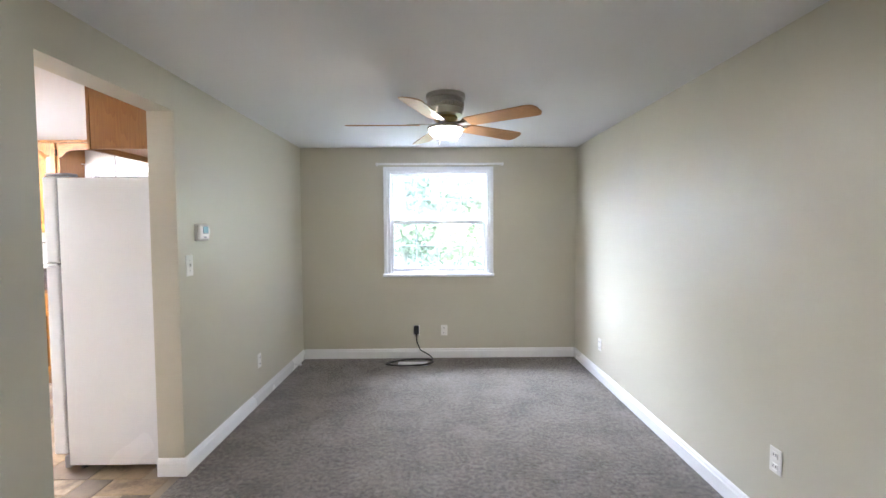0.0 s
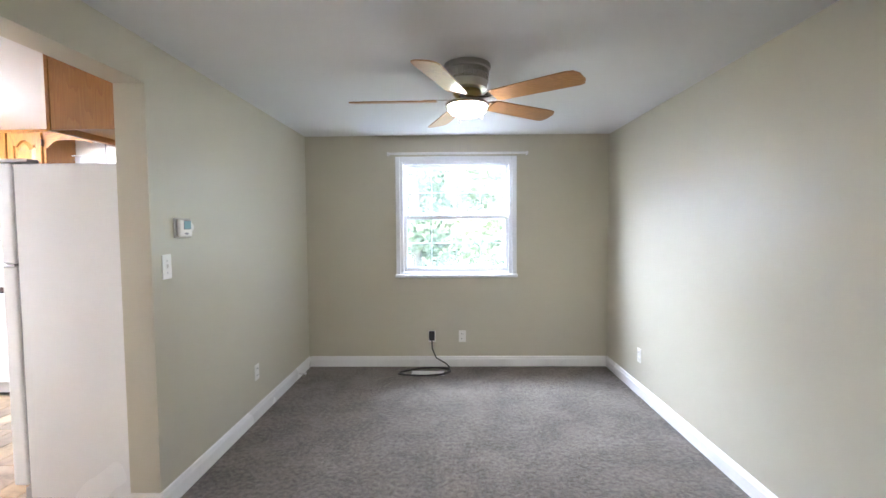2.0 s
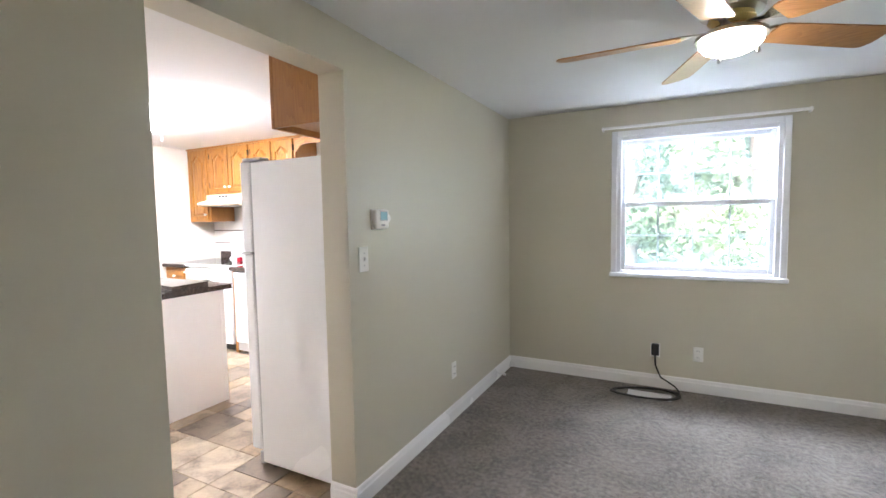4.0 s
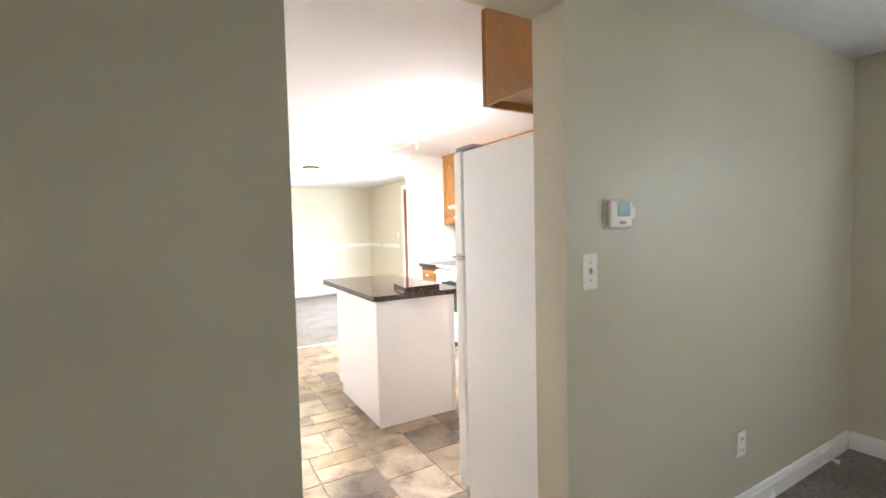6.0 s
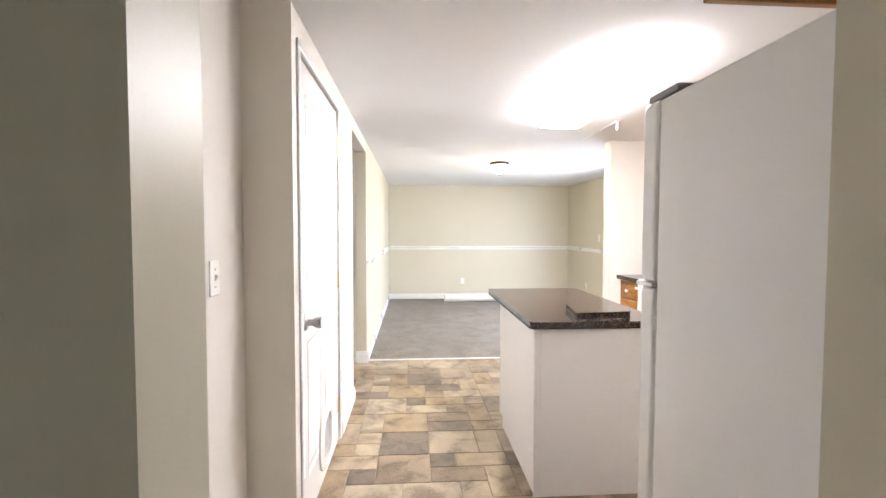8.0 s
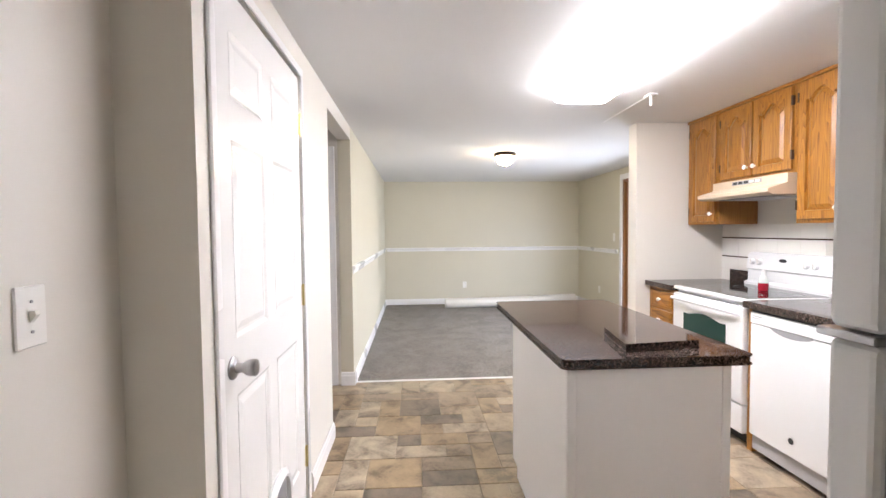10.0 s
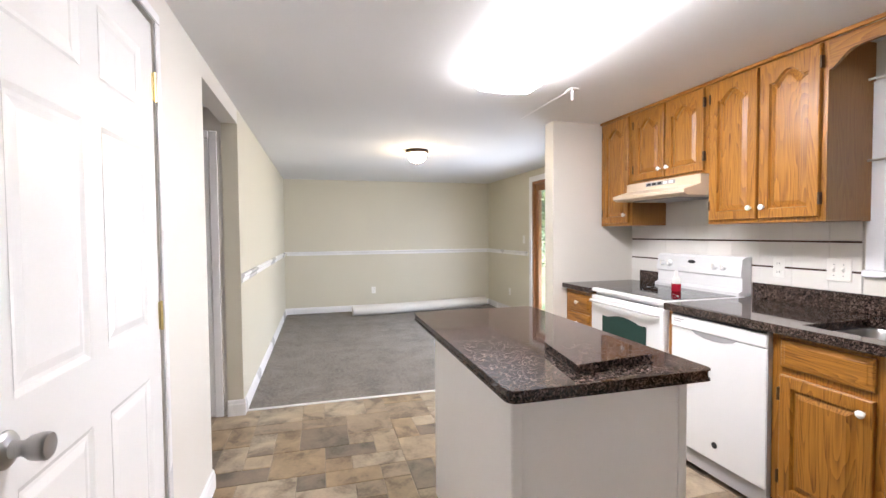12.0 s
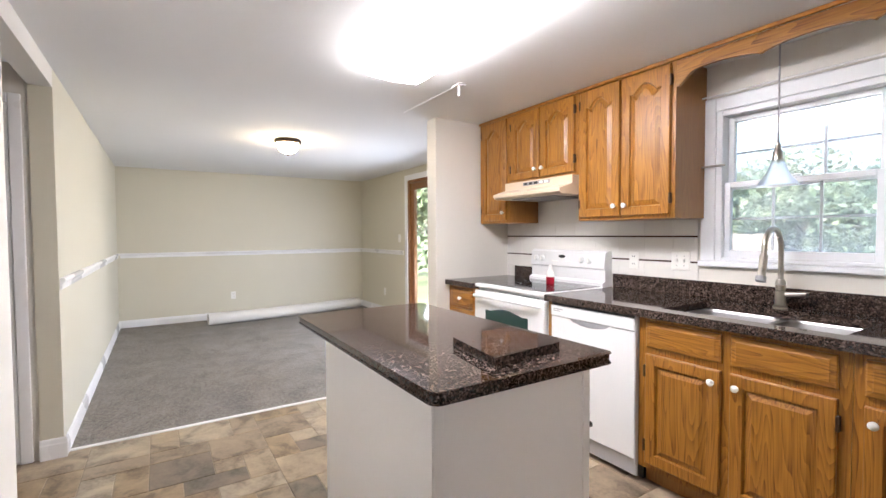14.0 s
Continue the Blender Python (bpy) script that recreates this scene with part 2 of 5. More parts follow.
M_BRASS = surface("worn_brass", (0.66, 0.52, 0.22), 0.3, metal=1.0, fine=120, vary=0.15, bump=0.05)
M_STEEL = surface("stainless_steel", (0.42, 0.415, 0.41), 0.3, metal=1.0, fine=260, vary=0.06, bump=0.05, dist=0.0005, stretch=(10, 1, 1))
M_BRONZE = surface("dark_bronze", (0.07, 0.045, 0.03), 0.4, metal=0.7, vary=0.2, bump=0.05)
M_PORC = surface("white_porcelain", (0.84, 0.83, 0.80), 0.15, vary=0.01, bump=0.0)
M_BISQ = surface("almond_enamel", (0.64, 0.52, 0.38), 0.3, vary=0.03, bump=0.02)
M_GROUT = surface("tan_grout", (0.29, 0.235, 0.17), 0.7, vary=0.15, fine=150, bump=0.2)
M_LINER = surface("dark_brown_liner_tile", (0.07, 0.04, 0.028), 0.25, vary=0.25, fine=40, bump=0.05)
M_WTILE = surface("white_glazed_wall_tile", (0.78, 0.755, 0.71), 0.2, vary=0.02, fine=30, bump=0.04)
M_WGROUT = surface("pale_grout", (0.71, 0.685, 0.64), 0.8, vary=0.04, bump=0.1)
M_OAKZ = oak("honey_oak_upright", 2)
M_OAKX = oak("honey_oak_level", 0)
M_OAKD = oak("oak_side_veneer", 2, (0.33, 0.15, 0.036), (0.25, 0.10, 0.022))
M_BLADE = oak("fan_blade_oak", 0, (0.46, 0.23, 0.075), (0.33, 0.14, 0.035))
M_DOORWOOD = oak("stained_patio_door_wood", 2, (0.28, 0.12, 0.035), (0.16, 0.06, 0.016))
M_GRAN = granite()
M_CARPET = carpet()
M_TILE = stone_tile()
M_GLASS = clear_glass("clear_window_glass")
M_SCREEN = surface("insect_screen_mesh", (0.42, 0.50, 0.54), 0.8, vary=0.03, bump=0.0)
M_SCREEN.node_tree.nodes["Principled BSDF"].inputs["Alpha"].default_value = 0.36
# thin see-through sheet that paints pale haze over the living room window
M_HAZE = surface("thin_haze_sheet", (0.40, 0.50, 0.46), 0.8, vary=0.03, bump=0.0)
M_HAZE.node_tree.nodes["Principled BSDF"].inputs["Alpha"].default_value = 0.15
M_PGLASS = clear_glass("frosted_pendant_glass", (0.98, 0.98, 0.97), 0.3)
M_BULB = glow("lit_fan_bowl", (1.0, 0.92, 0.78), FAN_GLOW)
M_TUBE = glow("lit_fluorescent_diffuser", (1.0, 0.96, 0.91), TUBE_GLOW)
M_DOME = glow("lit_dome_glass", (1.0, 0.78, 0.45), DOME_GLOW)
M_LCD = surface("pale_blue_lcd", (0.22, 0.38, 0.44), 0.2, vary=0.03, bump=0.0)
M_RED = surface("red_plastic", (0.38, 0.015, 0.03), 0.25, vary=0.1, bump=0.0)
M_ROLL = surface("off_white_roll", (0.70, 0.67, 0.61), 0.6, vary=0.06, fine=40, bump=0.15)
M_GRASS = surface("lawn", (0.10, 0.125, 0.065), 0.9, big=0.6, fine=14, vary=0.45, bump=0.8, dist=0.03, spec=0.1)
M_PATIO = surface("patio_concrete", (0.22, 0.21, 0.195), 0.85, vary=0.15, fine=30, bump=0.3)
M_BARK = surface("bark", (0.10, 0.075, 0.055), 0.9, vary=0.3, fine=25, bump=0.8, dist=0.02, stretch=(3, 3, 0.6))
M_FENCE = surface("weathered_fence_wood", (0.26, 0.22, 0.18), 0.85, vary=0.25, fine=30, bump=0.3, stretch=(4, 4, 0.5))
M_LEAF = leaf_mat("green_leaves", (0.095, 0.15, 0.085))
M_LEAF2 = leaf_mat("yellow_green_leaves", (0.12, 0.17, 0.085))


# ---- mesh helpers ----
ORIGIN = {}


def thing(name, loc, label, category, group="", kind=""):
    ob = new(name)
    ob.location = loc
    ob.empty_display_size = 0.1
    ORIGIN[ob] = Vector(loc)
    return tagged(ob, label, category, group, kind)


def part(name, bm, material, parent=None, label=""):
    """Links a bmesh (world coordinates) as one mesh under a thing or a part."""
    me = bpy.data.meshes.new(name)
    o = ORIGIN[parent] if parent else Vector((0, 0, 0))
    bmesh.ops.translate(bm, verts=bm.verts, vec=-o)
    bmesh.ops.recalc_face_normals(bm, faces=bm.faces)
    bm.to_mesh(me)
    bm.free()
    me.materials.append(material)
    ob = new(name, me)
    if parent:
        ob.parent = parent
    ORIGIN[ob] = o
    if label:
        ob["label"] = label
    return ob


def structure(name, bm, material, label, category):
    return tagged(part(name, bm, material), label, category, kind="structure")


def smooth(ob, angle=40):
    me = ob.data
    for p in me.polygons:
        p.use_smooth = True
    me.set_sharp_from_angle(angle=radians(angle))
    return ob


def box(lo, hi, bevel=0.0, bm=None, seg=1):
    """A box between two corners, with its edges rounded."""
    own = bmesh.new()
    bmesh.ops.create_cube(own, size=1)
    lo, hi = Vector(lo), Vector(hi)
    a = Vector([min(p, q) for p, q in zip(lo, hi)])
    b = Vector([max(p, q) for p, q in zip(lo, hi)])
    for v in own.verts:
        v.co = Vector([a[i] + (v.co[i] + 0.5) * (b[i] - a[i]) for i in range(3)])
    if bevel:
        bmesh.ops.bevel(own, geom=own.edges[:], offset=bevel, segments=seg, affect="EDGES", profile=0.5)
    return merge(bm, own)


def merge(bm, own):
    if bm is None:
        return own
    me = bpy.data.meshes.new("tmp")
    own.to_mesh(me)
    own.free()
    bm.from_mesh(me)
    bpy.data.meshes.remove(me)
    return bm


def lathe(profile, centre, axis=2, seg=32, bm=None):
    """Turns (radius, height) pairs about an axis through centre."""
    own = bmesh.new()
    rings = []
    for r, h in profile:
        ring = []
        for k in range(seg):
            a = 2 * math.pi * k / seg
            c = [r * math.cos(a), r * math.sin(a)]
            co = [0, 0, 0]
            co[axis] = h
            co[(axis + 1) % 3], co[(axis + 2) % 3] = c
            ring.append(own.verts.new(Vector(centre) + Vector(co)))
        rings.append(ring)
    for p, q in zip(rings, rings[1:]):
        for k in range(seg):
            own.faces.new((p[k], p[(k + 1) % seg], q[(k + 1) % seg], q[k]))
    own.faces.new(rings[0])
    own.faces.new(rings[-1])
    bmesh.ops.remove_doubles(own, verts=own.verts, dist=1e-6)
    return merge(bm, own)


def tube(points, radius, seg=10, bm=None):
    """A round bar swept along points."""
    own = bmesh.new()
    pts = [Vector(p) for p in points]
    rings = []
    up = Vector((0.13, 0.31, 0.94))
    for i, p in enumerate(pts):
        d = (pts[min(i + 1, len(pts) - 1)] - pts[max(i - 1, 0)]).normalized()
        s = d.cross(up)
        if s.length < 0.05:
            s = d.cross(Vector((1, 0, 0)))
        s.normalize()
        t = d.cross(s)
        rings.append([own.verts.new(p + radius * (math.cos(2 * math.pi * k / seg) * s + math.sin(2 * math.pi * k / seg) * t)) for k in range(seg)])
    for p, q in zip(rings, rings[1:]):
        for k in range(seg):
            own.faces.new((p[k], p[(k + 1) % seg], q[(k + 1) % seg], q[k]))
    own.faces.new(rings[0])
    own.faces.new(rings[-1])
    return merge(bm, own)


def prism(outline, axis, lo, hi, bm=None):
    """Extrudes a 2D outline along an axis; the outline's two coordinates are the other axes in x, y, z order."""
    own = bmesh.new()
    others = [i for i in range(3) if i != axis]
    def at(p, h):
        co = [0, 0, 0]
        co[axis], co[others[0]], co[others[1]] = h, p[0], p[1]
        return own.verts.new(co)
    a, b = [at(p, lo) for p in outline], [at(p, hi) for p in outline]
    n = len(a)
    for k in range(n):
        own.faces.new((a[k], a[(k + 1) % n], b[(k + 1) % n], b[k]))
    own.faces.new(a)
    own.faces.new(list(reversed(b)))
    return merge(bm, own)


def wall(name, axis, near, far, lo, hi, openings, material, label, z1=None):
    """A thick wall along x (axis 0) or y (axis 1), with openings (from, to, bottom, top) cut right through."""
    top = z1 or H
    bm = bmesh.new()
    def slab(u0, u1, a, b):
        if u1 - u0 > 1e-4 and b - a > 1e-4:
            if axis == 0:
                box((u0, near, a), (u1, far, b), 0, bm)
            else:
                box((near, u0, a), (far, u1, b), 0, bm)
    u = lo
    for o0, o1, b, t in sorted(openings):
        slab(u, o0, 0, top)
        slab(o0, o1, 0, b)
        slab(o0, o1, t, top)
        u = o1
    slab(u, hi, 0, top)
    bmesh.ops.remove_doubles(bm, verts=bm.verts, dist=1e-5)
    return structure(name, bm, material, label, "wall")


# ---- measures of the place ----
H = 2.29
LX, RX, YB, LT = -1.44, 1.541, 5.029, 0.15      # dining-side room: left wall, right wall, back wall, wall thickness
OP0, OP1, OPZ = 1.856, 2.72, 2.085              # opening to the kitchen
KY = 4.91                                     # kitchen window wall
PY, SY, BX = 1.64, 1.44, -2.845               # pantry wall, switch wall, corner of the pantry
SX = -5.42                                    # stub wall beside the cabinets
FX, DY = -9.98, 5.31                          # far room: end wall and patio wall
CARPX = -5.72
YF = -3.2                                     # street side of the front room

# ---- floors and ceilings ----
structure("floor_living", box((LX - 0.02, YF, -0.12), (RX, YB, 0.0)), M_CARPET, "taupe cut-pile carpet with faint vacuum marks", "carpet")
structure("floor_far_room", box((FX, PY - 0.02, -0.12), (CARPX, DY, 0.0)), M_CARPET, "taupe carpet meeting the kitchen tiles", "carpet")
floor_k = structure("floor_kitchen", box((CARPX, 0.3, -0.12), (LX - 0.021, KY, -0.006)), M_GROUT, "stone-patterned tile floor in mixed beige squares", "floor")
bm = box((LX - LT, YF - 0.15, H), (RX + 0.15, YB + 0.15, H + 0.12))
structure("ceiling_living", bm, M_CEIL, "flat white painted ceiling", "ceiling")
bm = box((FX - 0.15, 0.2, H), (LX - LT - 0.001, DY + 0.15, H + 0.12))
structure("ceiling_kitchen", bm, M_CEIL, "flat white painted kitchen ceiling", "ceiling")
structure("threshold_strip", box((CARPX - 0.012, PY, -0.005), (CARPX + 0.018, 4.22, 0.006), 0.003), M_TRIM, "pale strip between carpet and tiles", "threshold")

# ---- walls ----
WIN = (-0.51, 0.60, 0.93, 2.045)
wall("wall_back", 0, YB, YB + 0.15, LX - LT, RX + 0.15, [WIN], M_LR, "sage-beige painted wall with a white window")
wall("wall_right", 1, RX, RX + 0.15, YF, YB, [], M_LR, "sage-beige eggshell wall with a soft window sheen")
bm = wall("wall_left", 1, LX, LX - LT, YF, YB, [(OP0, OP1, 0, OPZ)], M_LR, "sage-beige painted wall with a kitchen opening")
# opening is invented, sized to set the daylight from behind the camera
wall("wall_front", 0, YF - 0.15, YF, LX - LT, RX + 0.15, [(-0.2, 0.75, 1.0, 1.95)], M_LR, "unseen painted wall with a small window added for light")
structure("beam", box((LX, 1.33, 2.065), (RX, 1.45, H - 0.001)), M_LR, "painted header beam across the room", "beam")
KWIN = (-3.57, -2.81, 1.15, 2.02)
wall("wall_kitchen", 0, KY, KY + 0.15, SX, LX - LT, [KWIN], M_KIT, "off-white kitchen wall with a window over the sink")
wall("wall_stub", 1, SX, SX - 0.14, 4.12, DY, [], M_KIT, "off-white stub wall beside the kitchen cabinets")
PDO = (-8.17, -6.36, 0, 2.12)
wall("wall_patio", 0, DY, DY + 0.15, FX, SX, [PDO], M_FAR, "beige wall with a patio door")
wall("wall_far", 1, FX, FX - 0.15, 0.2, DY + 0.15, [], M_FAR, "beige end wall with a white chair rail")
wall("wall_pantry", 0, PY, PY - 0.11, -5.64, BX - 0.11, [(-3.91, -2.956, 0, 2.14), (-5.64, -4.62, 0, 2.18)], M_KIT, "off-white wall with a pantry door and a passage")
wall("wall_far_side", 0, PY, PY - 0.11, FX, -5.6402, [], M_FAR, "cream side wall with a white chair rail")
wall("wall_corner", 1, BX, BX - 0.11, 0.6, PY, [], M_KIT, "off-white corner of the pantry")
wall("wall_switch", 0, SY, SY - 0.11, BX + 0.001, LX - LT, [], M_KIT, "off-white return wall with a light switch")
wall("wall_hall_back", 0, 0.3, 0.2, FX, LX - LT, [], M_KIT, "plain wall at the back of the passage")
wall("wall_hall_side", 1, -5.656, -5.78, 0.3, PY - 0.111, [], M_KIT, "plain wall in the passage")


def baseboard(name, axis, at, out, lo, hi, h=0.105):
    """Moulded base trim: axis 0 runs along x at y=at, axis 1 along y at x=at; out is +1 or -1."""
    o = [(0, 0.0005), (0.015, 0.0005), (0.015, h * 0.7), (0.011, h * 0.78), (0.009, h * 0.92), (0.004, h), (0, h)]
    bm = prism([(at + out * (p[0] + 0.0005), p[1]) for p in o], axis, lo, hi)
    return structure(name, bm, M_TRIM, "white moulded baseboard", "baseboard")


baseboard("baseboard", 0, YB, -1, LX + 0.016, RX - 0.016)
baseboard("baseboard", 1, RX, -1, YF, YB)
baseboard("baseboard", 1, LX, 1, OP1, YB)
baseboard("baseboard", 1, LX, 1, YF, OP0)
baseboard("baseboard", 0, OP1, -1, LX - LT, LX + 0.015)
baseboard("baseboard", 0, OP0, 1, LX - LT, LX + 0.015)
baseboard("baseboard", 0, PY, 1, -4.62, -3.99)
baseboard("baseboard", 0, PY, 1, FX + 0.016, -5.66)
baseboard("baseboard", 1, -5.64, 1, PY - 0.11, PY + 0.015, 0.12)
baseboard("baseboard", 1, FX, 1, PY, DY - 0.016)
baseboard("baseboard", 0, DY, -1, FX, -8.33)
baseboard("baseboard", 0, SY, 1, BX, LX - LT)
baseboard("baseboard", 1, BX, 1, SY + 0.016, PY)


def chair_rail(axis, at, out, lo, hi, z=1.03):
    o = [(0, -0.035), (0.008, -0.035), (0.012, -0.015), (0.008, -0.008), (0.024, 0.012), (0.028, 0.024), (0.02, 0.034), (0, 0.034)]
    bm = prism([(at + out * (p[0] + 0.0005), z + p[1]) for p in o], axis, lo, hi)
    structure("trim", bm, M_TRIM, "white moulded chair rail", "chair rail")


chair_rail(0, PY, 1, FX, -5.66)
chair_rail(1, FX, 1, PY + 0.03, DY - 0.03)
chair_rail(0, DY, -1, FX + 0.001, -8.31)


# ---- windows ----
def double_hung(name, x0, x1, z0, z1, y, cols, trim, label, rows=2, screen=False):
    """A white double-hung window in a wall facing -y, with grilles between the panes."""
    th = thing(name, ((x0 + x1) / 2, y, z0), label, "window", kind="structure")
    c = trim
    bm = bmesh.new()
    box((x0 - c, y - 0.016, z0), (x0 + 0.004, y - 0.001, z1 + c), 0.004, bm)
    box((x1 - 0.004, y - 0.016, z0), (x1 + c, y - 0.001, z1 + c), 0.004, bm)
    box((x0 + 0.004, y - 0.016, z1 - 0.004), (x1 - 0.004, y - 0.001, z1 + c), 0.004, bm)
    part("casing", bm, M_VINYL, th)
    part("window_sill", box((x0 - c - 0.01, y - 0.03, z0 - 0.035), (x1 + c + 0.01, y + 0.03, z0), 0.006), M_VINYL, th)
    f = 0.035
    bm = bmesh.new()
    box((x0, y + 0.0, z0), (x0 + f, y + 0.13, z1), 0.003, bm)
    box((x1 - f, y + 0.0, z0), (x1, y + 0.13, z1), 0.003, bm)
    box((x0 + f, y + 0.0, z1 - f), (x1 - f, y + 0.13, z1), 0.003, bm)
    box((x0 + f, y + 0.005, z0), (x1 - f, y + 0.13, z0 + 0.02), 0.003, bm)
    part("window_frame", bm, M_VINYL, th)
    zm = z0 + (z1 - z0) * 0.5
    for low in (True, False):
        yy = y + (0.03 if low else 0.07)
        a, b = (z0 + 0.02, zm + 0.02) if low else (zm - 0.02, z1 - f)
        s = 0.032
        u0, u1 = x0 + f, x1 - f
        bm = bmesh.new()
        box((u0, yy, a), (u0 + s, yy + 0.035, b), 0.003, bm)
        box((u1 - s, yy, a), (u1, yy + 0.035, b), 0.003, bm)
        box((u0 + s, yy, a), (u1 - s, yy + 0.035, a + s + (0.012 if low else 0)), 0.003, bm)
        box((u0 + s, yy, b - s), (u1 - s, yy + 0.035, b), 0.003, bm)
        sash = part("lower_sash" if low else "upper_sash", bm, M_VINYL, th)
        pane = part("pane", box((u0 + s - 0.004, yy + 0.014, a + s - 0.004), (u1 - s + 0.004, yy + 0.018, b - s + 0.004)), M_GLASS, sash)
        pane.visible_shadow = False
        ga, gb = a + s + (0.012 if low else 0), b - s
        for k in range(1, cols):
            gx = u0 + s + (u1 - u0 - 2 * s) * k / cols
            part("grille_bar", box((gx - 0.006, yy + 0.019, ga), (gx + 0.006, yy + 0.027, gb)), M_BAR, sash)
        for k in range(1, rows):
            gz = ga + (gb - ga) * k / rows
            part("grille_bar", box((u0 + s, yy + 0.0275, gz - 0.006), (u1 - s, yy + 0.0335, gz + 0.006)), M_BAR, sash)
    # screen sheet lays haze over the view; in window_1 that is all it does
    if screen:
        mesh, casts = (M_SCREEN, False) if name == "window_2" else (M_HAZE, True)
        part("insect_screen", box((x0 + f, y + 0.118, z0 + 0.02), (x1 - f, y + 0.119, z1 - f)), mesh, th, "fine grey screen that puts haze over the view").visible_shadow = casts
    part("sash_lock", box(((x0 + x1) / 2 - 0.03, y + 0.008, zm + 0.02), ((x0 + x1) / 2 + 0.03, y + 0.03, zm + 0.032), 0.004), M_VINYL, th)
    return th


double_hung("window_1", WIN[0], WIN[1], WIN[2], WIN[3], YB, 4, 0.04, "white vinyl double-hung window with grilles in the beige wall", screen=True)
double_hung("window_2", KWIN[0], KWIN[1], KWIN[2], KWIN[3], KY, 3, 0.075, "white vinyl double-hung window over the kitchen sink", screen=True)
# never in view; added to fill the invented front opening
double_hung("window_3", -0.2, 0.75, 1.0, 1.95, YF - 0.15, 4, 0.05, "unseen double-hung front window added to let in daylight")


def curtain_rod(x0, x1, y, z, material, label):
    th = thing("curtain_rod", ((x0 + x1) / 2, y, z), label, "curtain rod")
    part("rod", box((x0, y - 0.055, z - 0.012), (x1, y - 0.045, z + 0.012), 0.004), material, th)
    for x in (x0 + 0.01, x1 - 0.01):
        part("bracket", box((x - 0.008, y - 0.045, z - 0.018), (x + 0.008, y - 0.0005, z + 0.018), 0.003), material, th)


curtain_rod(-0.625, 0.745, YB, 2.108, M_TRIM, "flat white curtain rod above the window")
rod = thing("cafe_rod", (-3.19, KY, 2.10), "thin white rod above the kitchen window", "curtain rod")
part("rod", tube([(-3.655, KY - 0.05, 2.10), (-2.72, KY - 0.05, 2.10)], 0.006), M_TRIM, rod)
for x in (-3.645, -2.73):
    part("bracket", box((x - 0.006, KY - 0.05, 2.092), (x + 0.006, KY - 0.0005, 2.108), 0.002), M_NICK, rod)
rod = thing("cafe_rod", (-3.55, KY, 1.70), "short thin nickel rod stub beside the kitchen window", "curtain rod")
part("rod", tube([(-3.66, KY - 0.045, 1.70), (-3.50, KY - 0.045, 1.70)], 0.006), M_NICK, rod)
part("bracket", box((-3.655, KY - 0.045, 1.688), (-3.64, KY - 0.0005, 1.712), 0.002), M_NICK, rod)


# ---- doors ----
def panel_ring(x0, x1, z0, z1, y, out, bm):
    """A recessed moulded field with a raised middle, on a face at y looking to out."""
    rings = [(0, 0.001), (0.014, -0.0055), (0.024, -0.0055), (0.046, -0.001)]
    prev = None
    for inset, d in rings:
        co = [(x0 + inset, z0 + inset), (x1 - inset, z0 + inset), (x1 - inset, z1 - inset), (x0 + inset, z1 - inset)]
        cur = [bm.verts.new((p[0], y + out * d, p[1])) for p in co]
        if prev:
            for k in range(4):
                bm.faces.new((prev[k], prev[(k + 1) % 4], cur[(k + 1) % 4], cur[k]))
        prev = cur
    bm.faces.new(prev)
    return bm


def six_panel_door(name, x0, x1, z1, y, label, knob_x):
    """A six-panel slab in a wall facing +y, hinged on its far side."""
    th = thing(name, ((x0 + x1) / 2, y, 0), label, "door", kind="structure")
    w = x1 - x0
    st, mid = 0.115, 0.105
    a0, a1 = x0 + st, x0 + (w - mid) / 2
    b0, b1 = x0 + (w + mid) / 2, x1 - st
    zr = [(0.22, 0.86), (1.04, 1.66), (1.79, z1 - 0.13)]
    bm = bmesh.new()
    box((x0, y - 0.035, 0.012), (x1, y - 0.012, z1), 0, bm)
    box((x0, y - 0.012, 0.012), (a0, y, z1), 0, bm)
    box((b1, y - 0.012, 0.012), (x1, y, z1), 0, bm)
    box((a1, y - 0.012, 0.012), (b0, y, z1), 0, bm)
    zz = [0.012] + [v for r in zr for v in r] + [z1]
    for p, q in ((a0, a1), (b0, b1)):
        for k in range(0, len(zz), 2):
            box((p, y - 0.012, zz[k]), (q, y, zz[k + 1]), 0, bm)
    slab = part("door_slab", bm, M_DOORW, th)
    for p, q in ((a0, a1), (b0, b1)):
        for lo, hi in zr:
            part("panel", panel_ring(p - 0.001, q + 0.001, lo - 0.001, hi + 0.001, y, 1, bmesh.new()), M_DOORW, slab)
    k = lathe([(0.0, 0.0), (0.036, 0.0), (0.036, 0.005), (0.030, 0.011), (0.017, 0.014), (0.0145, 0.030), (0.017, 0.036), (0.023, 0.044), (0.0265, 0.058), (0.0265, 0.071), (0.024, 0.074), (0.0, 0.072)], (knob_x, y, 0.955), axis=1, seg=24)
    smooth(part("door_knob", k, M_STEEL, th, "brushed steel round knob"))
    part("latch_plate", box((x1 - 0.001, y - 0.03, 0.92), (x1 + 0.001, y - 0.006, 0.99)), M_STEEL, th)
    for z in (0.24, 1.06, 1.90):
        h = part("hinge", box((x0 - 0.012, y - 0.004, z - 0.05), (x0 + 0.01, y + 0.003, z + 0.05), 0.001), M_BRASS, th, "worn brass hinge")
        part("hinge_pin", tube([(x0 - 0.001, y + 0.007, z - 0.054), (x0 - 0.001, y + 0.007, z + 0.054)], 0.005, 8), M_BRASS, h)
    return th


door = six_panel_door("door_1", -3.902, -2.964, 2.125, PY - 0.004, "white six-panel pantry door, closed, with a steel knob", -3.045)
